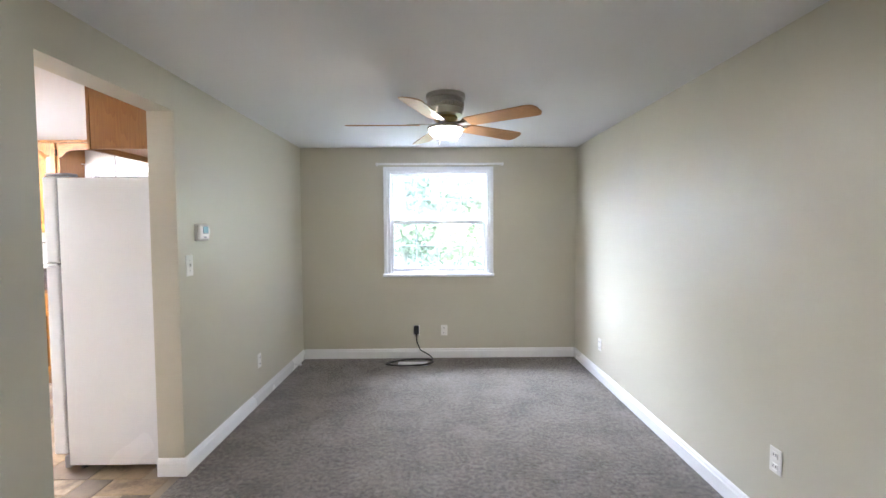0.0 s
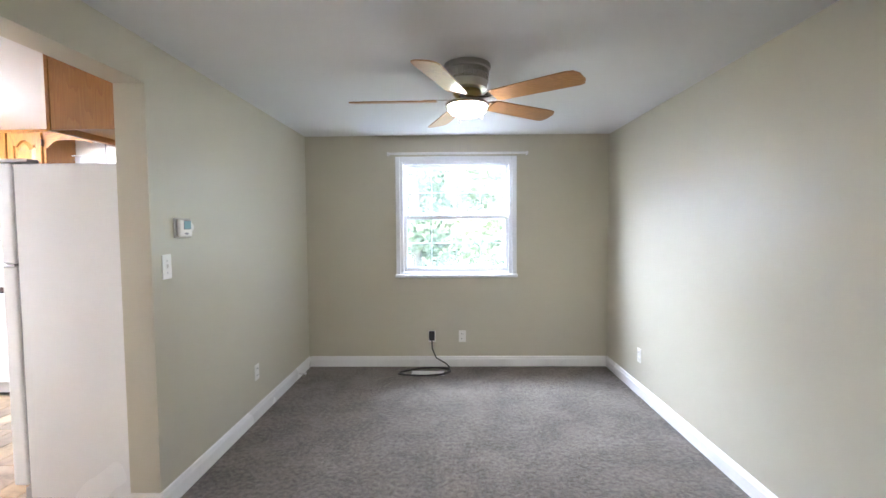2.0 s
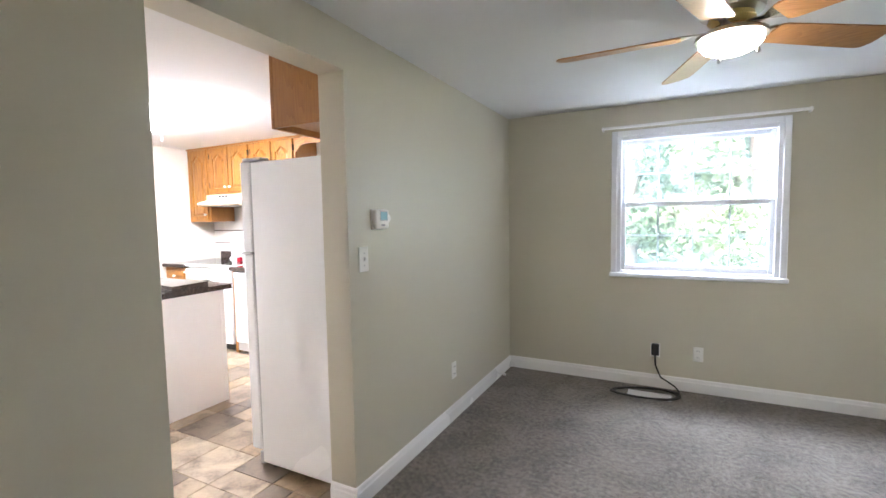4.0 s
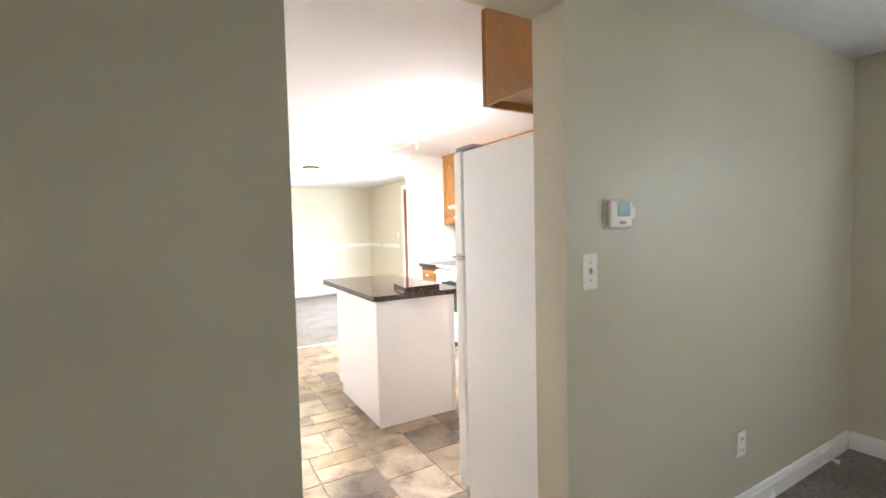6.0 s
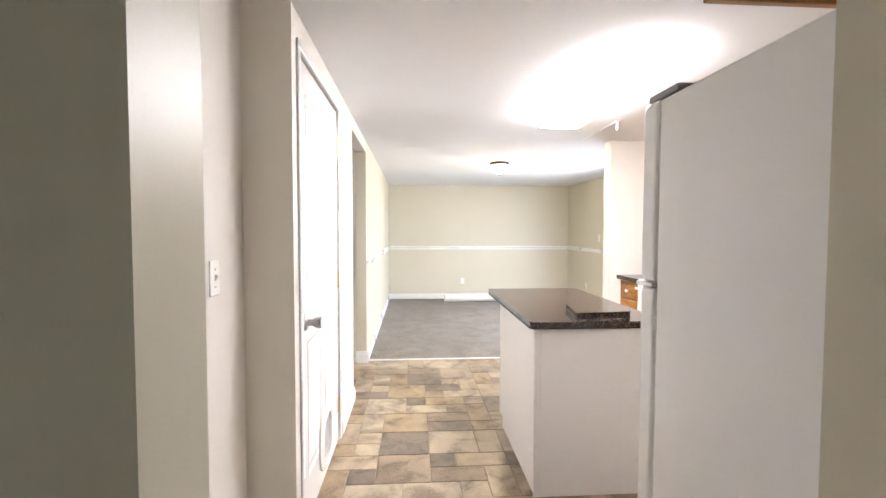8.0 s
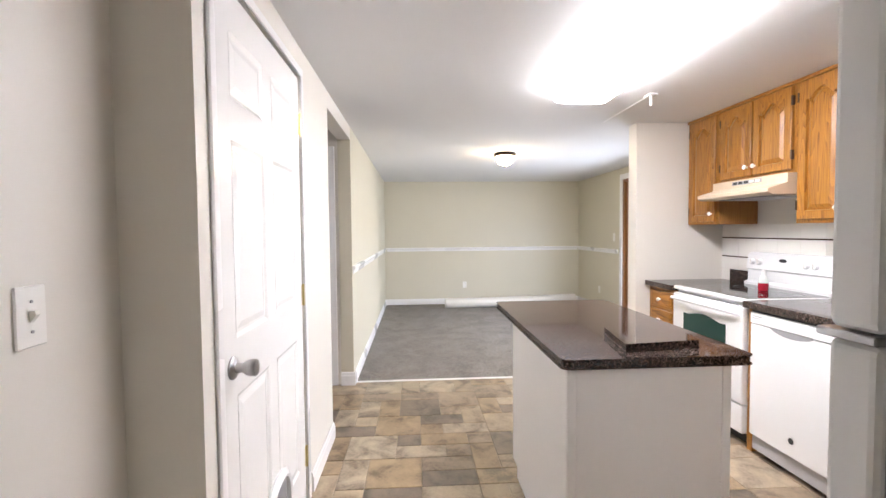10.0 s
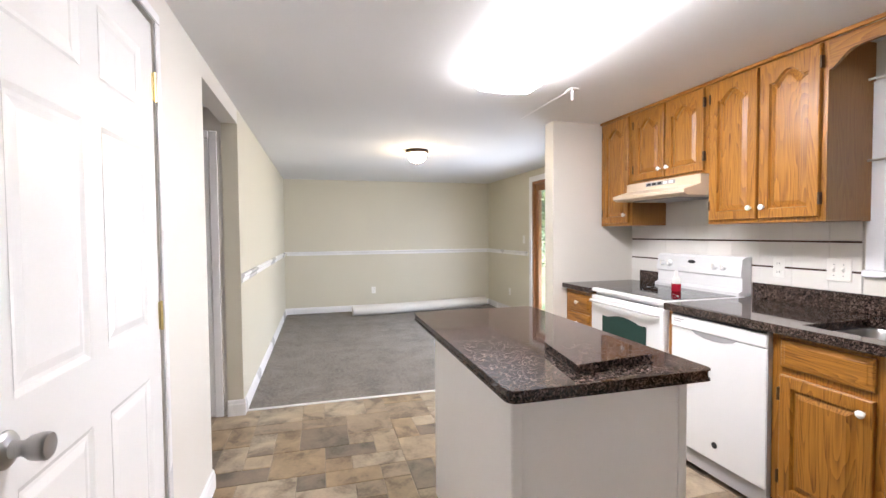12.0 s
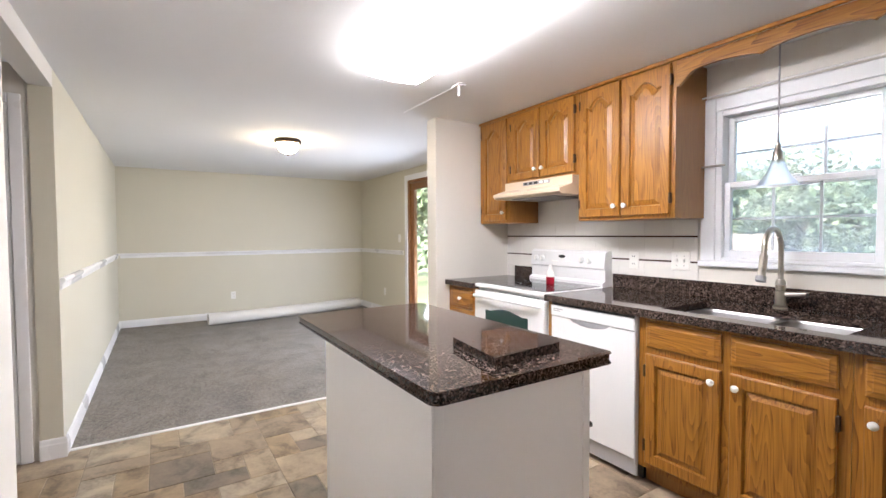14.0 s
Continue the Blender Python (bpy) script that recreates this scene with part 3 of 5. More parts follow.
# cat flap low in the pantry door
def ring_oval(cx, cz, rx, rz, y, w, d):
    bm = bmesh.new()
    n = 36
    def loop(s, yy):
        return [bm.verts.new((cx + (rx + s) * math.copysign(abs(math.cos(a)) ** 0.7, math.cos(a)), yy, cz + (rz + s) * math.copysign(abs(math.sin(a)) ** 0.7, math.sin(a)))) for a in [2 * math.pi * k / n for k in range(n)]]
    loops = [loop(0, y), loop(0, y + d), loop(w * 0.3, y + d * 1.3), loop(w, y + d * 0.5), loop(w, y)]
    for p, q in zip(loops, loops[1:]):
        for k in range(n):
            bm.faces.new((p[k], p[(k + 1) % n], q[(k + 1) % n], q[k]))
    return bm


flap = part("cat_flap", ring_oval(-3.45, 0.235, 0.115, 0.125, PY - 0.002, 0.035, 0.018), M_DOORW, door, "white oval cat flap surround")
smooth(flap)
part("flap", box((-3.545, PY - 0.003, 0.13), (-3.355, PY + 0.004, 0.34), 0.003), M_GREY, flap, "smoked plastic flap")
bm = bmesh.new()
box((-2.956, PY + 0.0005, 0.0), (-2.915, PY + 0.012, 2.14), 0.004, bm)
box((-3.95, PY + 0.0005, 0.0), (-3.912, PY + 0.012, 2.14), 0.004, bm)
box((-3.95, PY + 0.0005, 2.14), (-2.915, PY + 0.012, 2.18), 0.004, bm)
structure("door_casing", bm, M_TRIM, "white door casing around the pantry door", "door casing")

# door in the side of the passage, seen through the opening
hall_door = thing("door_2", (-5.655, 1.0, 0), "white flush door, closed, in the passage", "door", kind="structure")
part("door_slab", box((-5.655, 0.62, 0.012), (-5.648, 1.44, 2.06), 0.002), M_DOORW, hall_door)
smooth(part("door_knob", lathe([(0, 0), (0.03, 0), (0.03, 0.006), (0.011, 0.012), (0.011, 0.03), (0.026, 0.045), (0.02, 0.06), (0, 0.062)], (-5.648, 1.37, 0.97), axis=0, seg=20), M_STEEL, hall_door))
bm = box((-5.655, 1.443, 0.0), (-5.638, 1.50, 2.12), 0.004)
box((-5.655, 0.55, 2.063), (-5.638, 1.4425, 2.12), 0.004, bm)
structure("door_casing", bm, M_TRIM, "white casing in the passage", "door casing")

# patio door
pd = thing("door_3", (-7.26, DY, 0), "stained wood patio door with a full glass pane", "patio door", kind="structure")
x0, x1, zt = PDO[0], PDO[1], PDO[3]
bm = bmesh.new()
box((x0, DY + 0.0, 0.0), (x0 + 0.045, DY + 0.14, zt), 0.004, bm)
box((x1 - 0.045, DY + 0.0, 0.0), (x1, DY + 0.14, zt), 0.004, bm)
box((x0 + 0.045, DY + 0.0, zt - 0.045), (x1 - 0.045, DY + 0.14, zt), 0.004, bm)
box((x0 + 0.045, DY + 0.01, 0.0), (x1 - 0.045, DY + 0.14, 0.03), 0.003, bm)
part("door_frame", bm, M_DOORWOOD, pd)
xm = (x0 + x1) / 2
for u0, u1, yy in ((x0 + 0.045, xm + 0.05, DY + 0.03), (xm - 0.05, x1 - 0.045, DY + 0.08)):
    bm = bmesh.new()
    s = 0.10
    box((u0, yy, 0.03), (u0 + s, yy + 0.04, zt - 0.045), 0.004, bm)
    box((u1 - s, yy, 0.03), (u1, yy + 0.04, zt - 0.045), 0.004, bm)
    box((u0 + s, yy, 0.03), (u1 - s, yy + 0.04, 0.22), 0.004, bm)
    box((u0 + s, yy, zt - 0.045 - s), (u1 - s, yy + 0.04, zt - 0.045), 0.004, bm)
    leaf = part("door_leaf", bm, M_DOORWOOD, pd)
    pane = part("pane", box((u0 + s - 0.004, yy + 0.018, 0.216), (u1 - s + 0.004, yy + 0.024, zt - 0.041 - s)), M_GLASS, leaf)
    pane.visible_shadow = False
bm = bmesh.new()
box((x0 - 0.075, DY - 0.016, 0.0), (x0 + 0.005, DY - 0.0005, zt + 0.075), 0.004, bm)
box((x1 - 0.005, DY - 0.016, 0.0), (x1 + 0.075, DY - 0.0005, zt + 0.075), 0.004, bm)
box((x0 + 0.005, DY - 0.016, zt - 0.005), (x1 - 0.005, DY - 0.0005, zt + 0.075), 0.004, bm)
structure("door_casing", bm, M_TRIM, "white casing around the patio door", "door casing")


# ---- small wall fittings ----
def wall_pose(x, y, z, facing):
    """Fittings are modelled facing -y at the origin; facing turns them about z."""
    return pose(x, y, z, 0, 0, facing)


def outlet(m, group="outlets"):
    th = thing("outlet", (0, 0, 0), "white duplex wall outlet", "outlet", group)
    plate = part("cover_plate", box((-0.036, -0.006, -0.058), (0.036, -0.0005, 0.058), 0.003), M_PLATE, th)
    for z in (-0.026, 0.026):
        r = part("receptacle", box((-0.017, -0.009, z - 0.014), (0.017, -0.006, z + 0.014), 0.003), M_PLATE, th)
        for x in (-0.007, 0.007):
            part("slot", box((x - 0.0015, -0.0098, z - 0.004), (x + 0.0015, -0.0088, z + 0.006)), M_DARK, r)
    th.matrix_basis = m
    return th


def light_switch(m, gangs=1, label="white toggle light switch plate"):
    th = thing("light_switch", (0, 0, 0), label, "light switch", "light switches")
    w = 0.037 + 0.023 * (gangs - 1)
    part("cover_plate", box((-w, -0.006, -0.062), (w, -0.0005, 0.062), 0.003), M_PLATE, th)
    for g in range(gangs):
        x = (g - (gangs - 1) / 2) * 0.046
        t = part("toggle", prism([(-0.006, -0.012), (-0.018, 0.004), (-0.016, 0.012), (-0.006, 0.012)], 0, x - 0.005, x + 0.005), M_PLATE, th)
        for z in (-0.03, 0.03):
            part("screw", lathe([(0, 0), (0.0035, 0), (0.0035, -0.0015), (0, -0.002)], (x, -0.006, z), axis=1, seg=10), M_STEEL, th)
    th.matrix_basis = m
    return th


outlet(wall_pose(0.10, YB, 0.305, 0))
outlet(wall_pose(RX, 2.11, 0.375, -90))
outlet(wall_pose(RX, 4.27, 0.33, -90))
outlet(wall_pose(LX, 3.815, 0.345, 90))
outlet(wall_pose(FX, 3.12, 0.36, 90))
outlet(wall_pose(-9.0, DY, 0.36, 0))
outlet(wall_pose(-4.09, KY - 0.009, 1.13, 0))
light_switch(wall_pose(-3.765, KY - 0.009, 1.14, 0), 2, "white double switch plate above the counter")
light_switch(wall_pose(LX, 2.828, 1.21, 90))
light_switch(wall_pose(-2.57, SY, 1.21, 180))
light_switch(wall_pose(-8.45, DY, 1.25, 0))

def stack_oval(cy, cz, ry, rz, x0, x1, n=24):
    """A low oval button on a face that looks along +x."""
    o = [(cy + ry * math.cos(2 * math.pi * k / n), cz + rz * math.sin(2 * math.pi * k / n)) for k in range(n)]
    return prism(o, 0, x0, x1)


th = thing("thermostat", (LX, 2.96, 1.40), "white wall thermostat with a pale blue display", "thermostat")
smooth(part("back_plate", box((LX + 0.0005, 2.896, 1.352), (LX + 0.008, 3.018, 1.456), 0.003, None, 2), M_PLATE, th))
body = smooth(part("body", box((LX + 0.0081, 2.90, 1.356), (LX + 0.034, 3.014, 1.452), 0.011, None, 4), M_PLATE, th), 50)
part("bezel", box((LX + 0.0335, 2.932, 1.396), (LX + 0.0352, 2.998, 1.444), 0.001), M_GREY, th, "dark grey display surround")
part("display", box((LX + 0.0353, 2.936, 1.400), (LX + 0.0362, 2.994, 1.440), 0.0004), M_LCD, th, "pale blue display")
smooth(part("dial", lathe([(0, 0), (0.024, 0), (0.025, 0.004), (0.025, 0.012), (0.021, 0.016), (0, 0.016)], (LX + 0.009, 3.018, 1.408), axis=0, seg=28), M_PLATE, th))
part("button", stack_oval(2.957, 1.374, 0.017, 0.006, LX + 0.0338, LX + 0.0362), M_GREY, th, "grey oval button")

# plug-in adapter with its flex coiled over the floor vent
th = thing("power_adapter", (-0.203, YB, 0.33), "black plug-in power adapter with a coiled flex", "power adapter")
part("plug", box((-0.231, YB - 0.05, 0.272), (-0.175, YB - 0.007, 0.362), 0.006, None, 2), M_BLACK, th)
pts = [(-0.203, YB - 0.03, 0.275), (-0.2, YB - 0.035, 0.19), (-0.16, YB - 0.05, 0.1), (-0.06, YB - 0.06, 0.045), (-0.03, YB - 0.09, 0.02)]
for k in range(0, 110):
    a = k * 0.19
    q = 1 + 0.06 * math.sin(k * 0.7)
    pts.append((-0.265 + 0.235 * q * math.cos(a), YB - 0.225 + 0.115 * q * math.sin(a + 0.3), 0.012 + 0.005 * (1 + math.sin(k * 0.37))))
smooth(part("flex", tube(pts, 0.0065, 8), M_BLACK, th), 80)
th = thing("outlet", (-0.203, YB, 0.305), "white duplex wall outlet behind the black adapter", "outlet", "outlets")
part("cover_plate", box((-0.239, YB - 0.006, 0.247), (-0.167, YB - 0.0005, 0.363), 0.003), M_PLATE, th)
th = thing("floor_vent", (-0.24, YB - 0.22, 0), "white metal floor register in the carpet", "floor vent")
part("frame", box((-0.39, YB - 0.285, 0.0005), (-0.08, YB - 0.16, 0.006), 0.002), M_TRIM, th)
for k in range(12):
    x = -0.37 + k * 0.025
    part("slat", box((x, YB - 0.26, 0.0062), (x + 0.016, YB - 0.185, 0.009), 0.001), M_TRIM, th)
th = thing("door_stop", (LX + 0.05, 4.66, 0.05), "small white spring door stop on the baseboard", "door stop")
part("rod", tube([(LX + 0.0165, 4.66, 0.05), (LX + 0.075, 4.66, 0.05)], 0.006, 8), M_TRIM, th)
part("tip", lathe([(0, 0), (0.011, 0), (0.011, 0.015), (0, 0.018)], (LX + 0.07, 4.66, 0.05), axis=0, seg=12), M_TRIM, th)

# ---- ceiling fan ----
FANX, FANY = 0.088, 3.135
fan = thing("ceiling_fan", (FANX, FANY, H), "brushed nickel ceiling fan with five oak blades and a lit bowl", "ceiling fan")
c = (FANX, FANY, 0)
smooth(part("motor_housing", lathe([(0, H - 0.0005), (0.128, H - 0.0005), (0.130, H - 0.0108), (0.128, H - 0.027), (0.118, H - 0.0324), (0.120, H - 0.0405), (0.114, H - 0.099), (0.106, H - 0.1305), (0.05, H - 0.1395), (0, H - 0.1395)], c, seg=48), M_NICK, fan), 30)
for k in range(28):
    a = 2 * math.pi * k / 28
    rb = tube([(FANX + r * math.cos(a), FANY + r * math.sin(a), z) for r, z in ((0.1185, H - 0.042), (0.1165, H - 0.07), (0.1135, H - 0.1))], 0.0035, 6)
    part("housing_rib", rb, M_NICK, fan)
smooth(part("hub", lathe([(0, H - 0.1395), (0.075, H - 0.1395), (0.08, H - 0.1575), (0.06, H - 0.1755), (0, H - 0.1755)], c, seg=32), M_BRASS, fan), 30)
smooth(part("switch_housing", lathe([(0, H - 0.1755), (0.055, H - 0.1755), (0.06, H - 0.1845), (0.052, H - 0.1935), (0.10, H - 0.1998), (0.122, H - 0.2115), (0.122, H - 0.225), (0.11, H - 0.2268), (0, H - 0.2268)], c, seg=40), M_NICK, fan), 30)
smooth(part("light_bowl", lathe([(0.108, H - 0.2273), (0.105, H - 0.243), (0.09, H - 0.261), (0.06, H - 0.2745), (0.025, H - 0.2808), (0, H - 0.2817)], c, seg=40), M_BULB, fan, "lit frosted glass bowl"), 60)
BZ = H - 0.1935
for k in range(5):
    a = radians(FAN_TURN + 72 * k)
    t = Matrix.Translation((FANX, FANY, BZ)) @ Matrix.Rotation(a, 4, "Z") @ Matrix.Rotation(radians(-12), 4, "X")
    bm = bmesh.new()
    o = [(0.17, -0.05), (0.19, -0.058), (0.595, -0.07), (0.632, -0.062), (0.652, -0.03), (0.657, 0.03), (0.642, 0.062), (0.617, 0.07), (0.19, 0.058), (0.17, 0.05)]
    prism(o, 2, -0.003, 0.003, bm)
    bmesh.ops.bevel(bm, geom=bm.edges[:], offset=0.001, segments=1, affect="EDGES")
    bm.transform(t)
    b = part("blade", bm, M_BLADE, fan, "oak-finish fan blade")
    bm = bmesh.new()
    prism([(0.055, -0.02), (0.12, -0.012), (0.16, -0.04), (0.235, -0.035), (0.25, 0.0), (0.235, 0.035), (0.16, 0.04), (0.12, 0.012), (0.055, 0.02)], 2, 0.0035, 0.008, bm)
    bm.transform(t)
    part("blade_bracket", bm, M_NICK, fan)
for x, ln in ((-0.045, 0.09), (0.075, 0.07)):
    part("pull_chain", tube([(FANX + x, FANY - 0.1, H - 0.225), (FANX + x, FANY - 0.1, H - 0.225 - ln)], 0.0025, 6), M_NICK, fan)
    part("chain_pull", lathe([(0, 0), (0.006, -0.004), (0.007, -0.02), (0, -0.026)], (FANX + x, FANY - 0.1, H - 0.225 - ln), seg=10), M_PORC, fan)


# ---- kitchen cabinets ----
def outline(x0, x1, z0, z1, arch, n=8, m=25):
    """Closed loop round a field, counter-clockwise; arch lifts the middle of its top in a cathedral curve."""
    pts = []
    for k in range(n):
        pts.append((x0 + (x1 - x0) * k / n, z0))
    for k in range(n):
        pts.append((x1, z0 + (z1 - z0) * k / n))
    for k in range(m):
        u = k / m
        s = 0.0
        if arch:
            v = abs(u - 0.5) * 2
            s = 0.0 if v > 0.78 else (0.5 + 0.5 * math.cos(math.pi * v / 0.78)) ** 0.7
            if 0.6 < v <= 0.85:
                s -= 0.10 * math.sin(math.pi * (v - 0.6) / 0.25)
        pts.append((x1 - (x1 - x0) * u, z1 + arch * s))
    for k in range(n):
        pts.append((x0, z1 - (z1 - z0) * k / n))
    return pts


def stack(loops, cap=True, bm=None):
    bm = bm or bmesh.new()
    rows = [[bm.verts.new((p[0], y, p[1])) for p in pts] for pts, y in loops]
    for a, b in zip(rows, rows[1:]):
        for k in range(len(a)):
            bm.faces.new((a[k], a[(k + 1) % len(a)], b[(k + 1) % len(b)], b[k]))
    if cap:
        bm.faces.new(rows[-1])
    return bm


def oak_door(parent, x0, x1, z0, z1, y, arch=0.0, knob=None, name="door", hinge=None):
    """A raised-panel oak door facing -y; y is its back."""
    t, fr = 0.02, 0.052
    top = z1 - fr - (arch + 0.012 if arch else 0)
    out = lambda i: outline(x0 + i, x1 - i, z0 + i, z1 - i, 0)
    inn = lambda i: outline(x0 + fr + i, x1 - fr - i, z0 + fr + i, top - i, arch)
    f = part(name, stack([(out(0), y), (out(0), y - t + 0.004), (out(0.004), y - t), (inn(0), y - t), (inn(0.004), y - t + 0.013), (inn(0.005), y - 0.004)], False), M_OAKZ, parent)
    part("panel", stack([(inn(0.004), y - t + 0.0135), (inn(0.010), y - t + 0.0135), (inn(0.034), y - t + 0.002), (inn(0.036), y - t + 0.001)]), M_OAKZ, f)
    if knob:
        kb = lathe([(0, 0), (0.007, 0), (0.006, -0.012), (0.015, -0.016), (0.016, -0.024), (0.01, -0.03), (0, -0.031)], (knob[0], y - t, knob[1]), axis=1, seg=18)
        smooth(part("knob", kb, M_PORC, f, "white porcelain knob"))
    if hinge is not None:
        for z in (z0 + 0.09, z1 - 0.09):
            part("hinge", box((hinge - 0.006, y - t - 0.003, z - 0.03), (hinge + 0.006, y - 0.002, z + 0.03), 0.002), M_BRONZE, f, "dark bronze hinge")
    return f


def drawer(parent, x0, x1, z0, z1, y, knob=False):
    o = lambda i: outline(x0 + i, x1 - i, z0 + i, z1 - i, 0)
    f = part("drawer_front", stack([(o(0), y), (o(0), y - 0.012), (o(0.006), y - 0.016), (o(0.02), y - 0.018), (o(0.024), y - 0.02)]), M_OAKX, parent)
    if knob:
        kb = lathe([(0, 0), (0.007, 0), (0.006, -0.012), (0.015, -0.016), (0.016, -0.024), (0.01, -0.03), (0, -0.031)], ((x0 + x1) / 2, y - 0.02, (z0 + z1) / 2), axis=1, seg=18)
        smooth(part("knob", kb, M_PORC, f, "white porcelain knob"))


UF = 4.59     # back of upper doors
def upper(x0, x1, z0, doors, label, arch=0.05):
    th = thing("wall_cabinet", ((x0 + x1) / 2, KY, z0), label, "kitchen cabinet", "upper cabinets")
    part("body", box((x0 + 0.001, UF + 0.0, z0), (x1 - 0.001, KY - 0.001, H - 0.002), 0.002), M_OAKD, th, "darker oak veneer sides")
    bm = bmesh.new()
    box((x0 + 0.001, UF - 0.004, z0), (x1 - 0.001, UF - 0.0005, H - 0.002), 0, bm)
    part("face_frame", bm, M_OAKZ, th)
    for d0, d1, side in doors:
        kx = d1 - 0.028 if side > 0 else d0 + 0.028
        oak_door(th, d0, d1, z0 + 0.022, H - 0.03, UF - 0.005, arch, (kx, z0 + 0.085), hinge=(d0 - 0.004 if side > 0 else d1 + 0.004))
    return th


upper(-5.415, -5.02, 1.405, [(-5.37, -5.05, 1)], "tall narrow oak wall cabinet with a cathedral door")
upper(-5.02, -4.305, 1.72, [(-4.985, -4.675, 1), (-4.655, -4.335, -1)], "short oak wall cabinet above the range hood")
upper(-4.305, -3.625, 1.40, [(-4.28, -3.975, 1), (-3.955, -3.65, -1)], "oak wall cabinet with two cathedral doors")
structure("trim", box((-5.415, UF - 0.022, H - 0.022), (LX - LT - 0.001, UF - 0.0065, H - 0.001), 0.003), M_OAKX, "oak moulding strip under the ceiling", "trim")

# scalloped valance over the window
val = thing("valance", (-2.7, UF, H), "scalloped oak valance board over the sink window", "valance")
pts = [(-3.624, H - 0.023), (-3.624, H - 0.165)]
w0, w1 = -3.624, LX - LT - 0.002
for k in range(1, 150):
    u = k / 150
    end = max(0.0, 1 - min(u, 1 - u) / 0.05)
    z = H - 0.092 - 0.032 * (1 - abs(math.sin(5 * math.pi * u)) ** 0.6) - 0.05 * (3 * end ** 2 - 2 * end ** 3)
    pts.append((w0 + (w1 - w0) * u, z))
pts += [(w1, H - 0.165), (w1, H - 0.023)]
part("board", prism(pts, 1, UF - 0.006, UF + 0.014), M_OAKX, val)

BF = 4.26     # front of base cabinet frames
def base(x0, x1, label, doors=(), drawers=(), toe=True):
    th = thing("base_cabinet", ((x0 + x1) / 2, BF, 0), label, "kitchen cabinet", "base cabinets")
    part("body", box((x0 + 0.001, BF, 0.1), (x1 - 0.001, KY - 0.001, 0.70 if toe == "sink" else 0.888), 0.002), M_OAKD, th)
    bm = bmesh.new()
    box((x0 + 0.001, BF - 0.012, 0.1), (x1 - 0.001, BF - 0.0005, 0.888), 0, bm)
    part("face_frame", bm, M_OAKZ, th)
    part("toe_kick", box((x0 + 0.001, BF + 0.06, 0.0), (x1 - 0.001, BF + 0.08, 0.0995)), M_OAKD, th)
    for d0, d1, side in doors:
        kx = d1 - 0.03 if side > 0 else d0 + 0.03
        oak_door(th, d0, d1, 0.135, 0.70, BF - 0.0125, 0, (kx, 0.645), hinge=(d0 - 0.004 if side > 0 else d1 + 0.004))
    for d0, d1, a, b, k in drawers:
        drawer(th, d0, d1, a, b, BF - 0.0125, k)


base(-5.415, -5.025, "narrow oak drawer cabinet beside the white range", drawers=[(-5.37, -5.06, 0.72, 0.86, True), (-5.37, -5.06, 0.54, 0.70, True), (-5.37, -5.06, 0.34, 0.52, True), (-5.37, -5.06, 0.135, 0.32, True)])
structure("filler_panel", box((-4.255, BF - 0.012, 0.0), (-4.213, KY - 0.001, 0.888), 0.002), M_OAKZ, "narrow oak panel between range and dishwasher", "panel")
base(-3.612, -2.76, "oak sink cabinet with two raised-panel doors", doors=[(-3.565, -3.205, 1), (-3.165, -2.80, -1)], drawers=[(-3.565, -3.205, 0.735, 0.865, False), (-3.165, -2.80, 0.735, 0.865, False)], toe="sink")
base(-2.76, -2.18, "oak base cabinet with a drawer and a raised-panel door", doors=[(-2.725, -2.22, -1)], drawers=[(-2.725, -2.22, 0.735, 0.865, False)])
base(-2.18, LX - LT, "plain oak corner cabinet", doors=[(-2.14, -1.64, -1)], drawers=[(-2.14, -1.64, 0.735, 0.865, False)])

# ---- worktop with its undermount sink ----
CF0 = 4.215
SK = (-3.53, -2.80, 4.31, 4.75)
top = thing("worktop", (-2.9, 4.5, 0.89), "polished brown granite worktop with a low upstand", "countertop")
bm = bmesh.new()
z0, z1 = 0.8885, 0.928
box((-4.2535, CF0, z0), (SK[0], KY - 0.001, z1), 0, bm)
box((SK[1], CF0, z0), (LX - LT - 0.001, KY - 0.001, z1), 0, bm)
box((SK[0], CF0, z0), (SK[1], SK[2], z1), 0, bm)
box((SK[0], SK[3], z0), (SK[1], KY - 0.001, z1), 0, bm)
bmesh.ops.remove_doubles(bm, verts=bm.verts, dist=1e-5)
part("slab", bm, M_GRAN, top)
part("front_edge", box((-4.2535, CF0 - 0.012, z0 - 0.002), (LX - LT - 0.001, CF0 - 0.0005, z1 + 0.0005), 0.005, None, 2), M_GRAN, top)
part("upstand", box((-4.2535, KY - 0.022, z1 + 0.0005), (LX - LT - 0.001, KY - 0.0095, 1.025), 0.002), M_GRAN, top)
top2 = thing("worktop", (-5.2, 4.5, 0.89), "short granite worktop beside the range", "countertop")
part("slab", box((SX + 0.001, CF0 - 0.012, z0), (-5.022, KY - 0.001, z1), 0.004), M_GRAN, top2)
part("upstand", box((-5.30, KY - 0.022, z1 + 0.0005), (-5.022, KY - 0.0095, 1.025), 0.002), M_GRAN, top2)

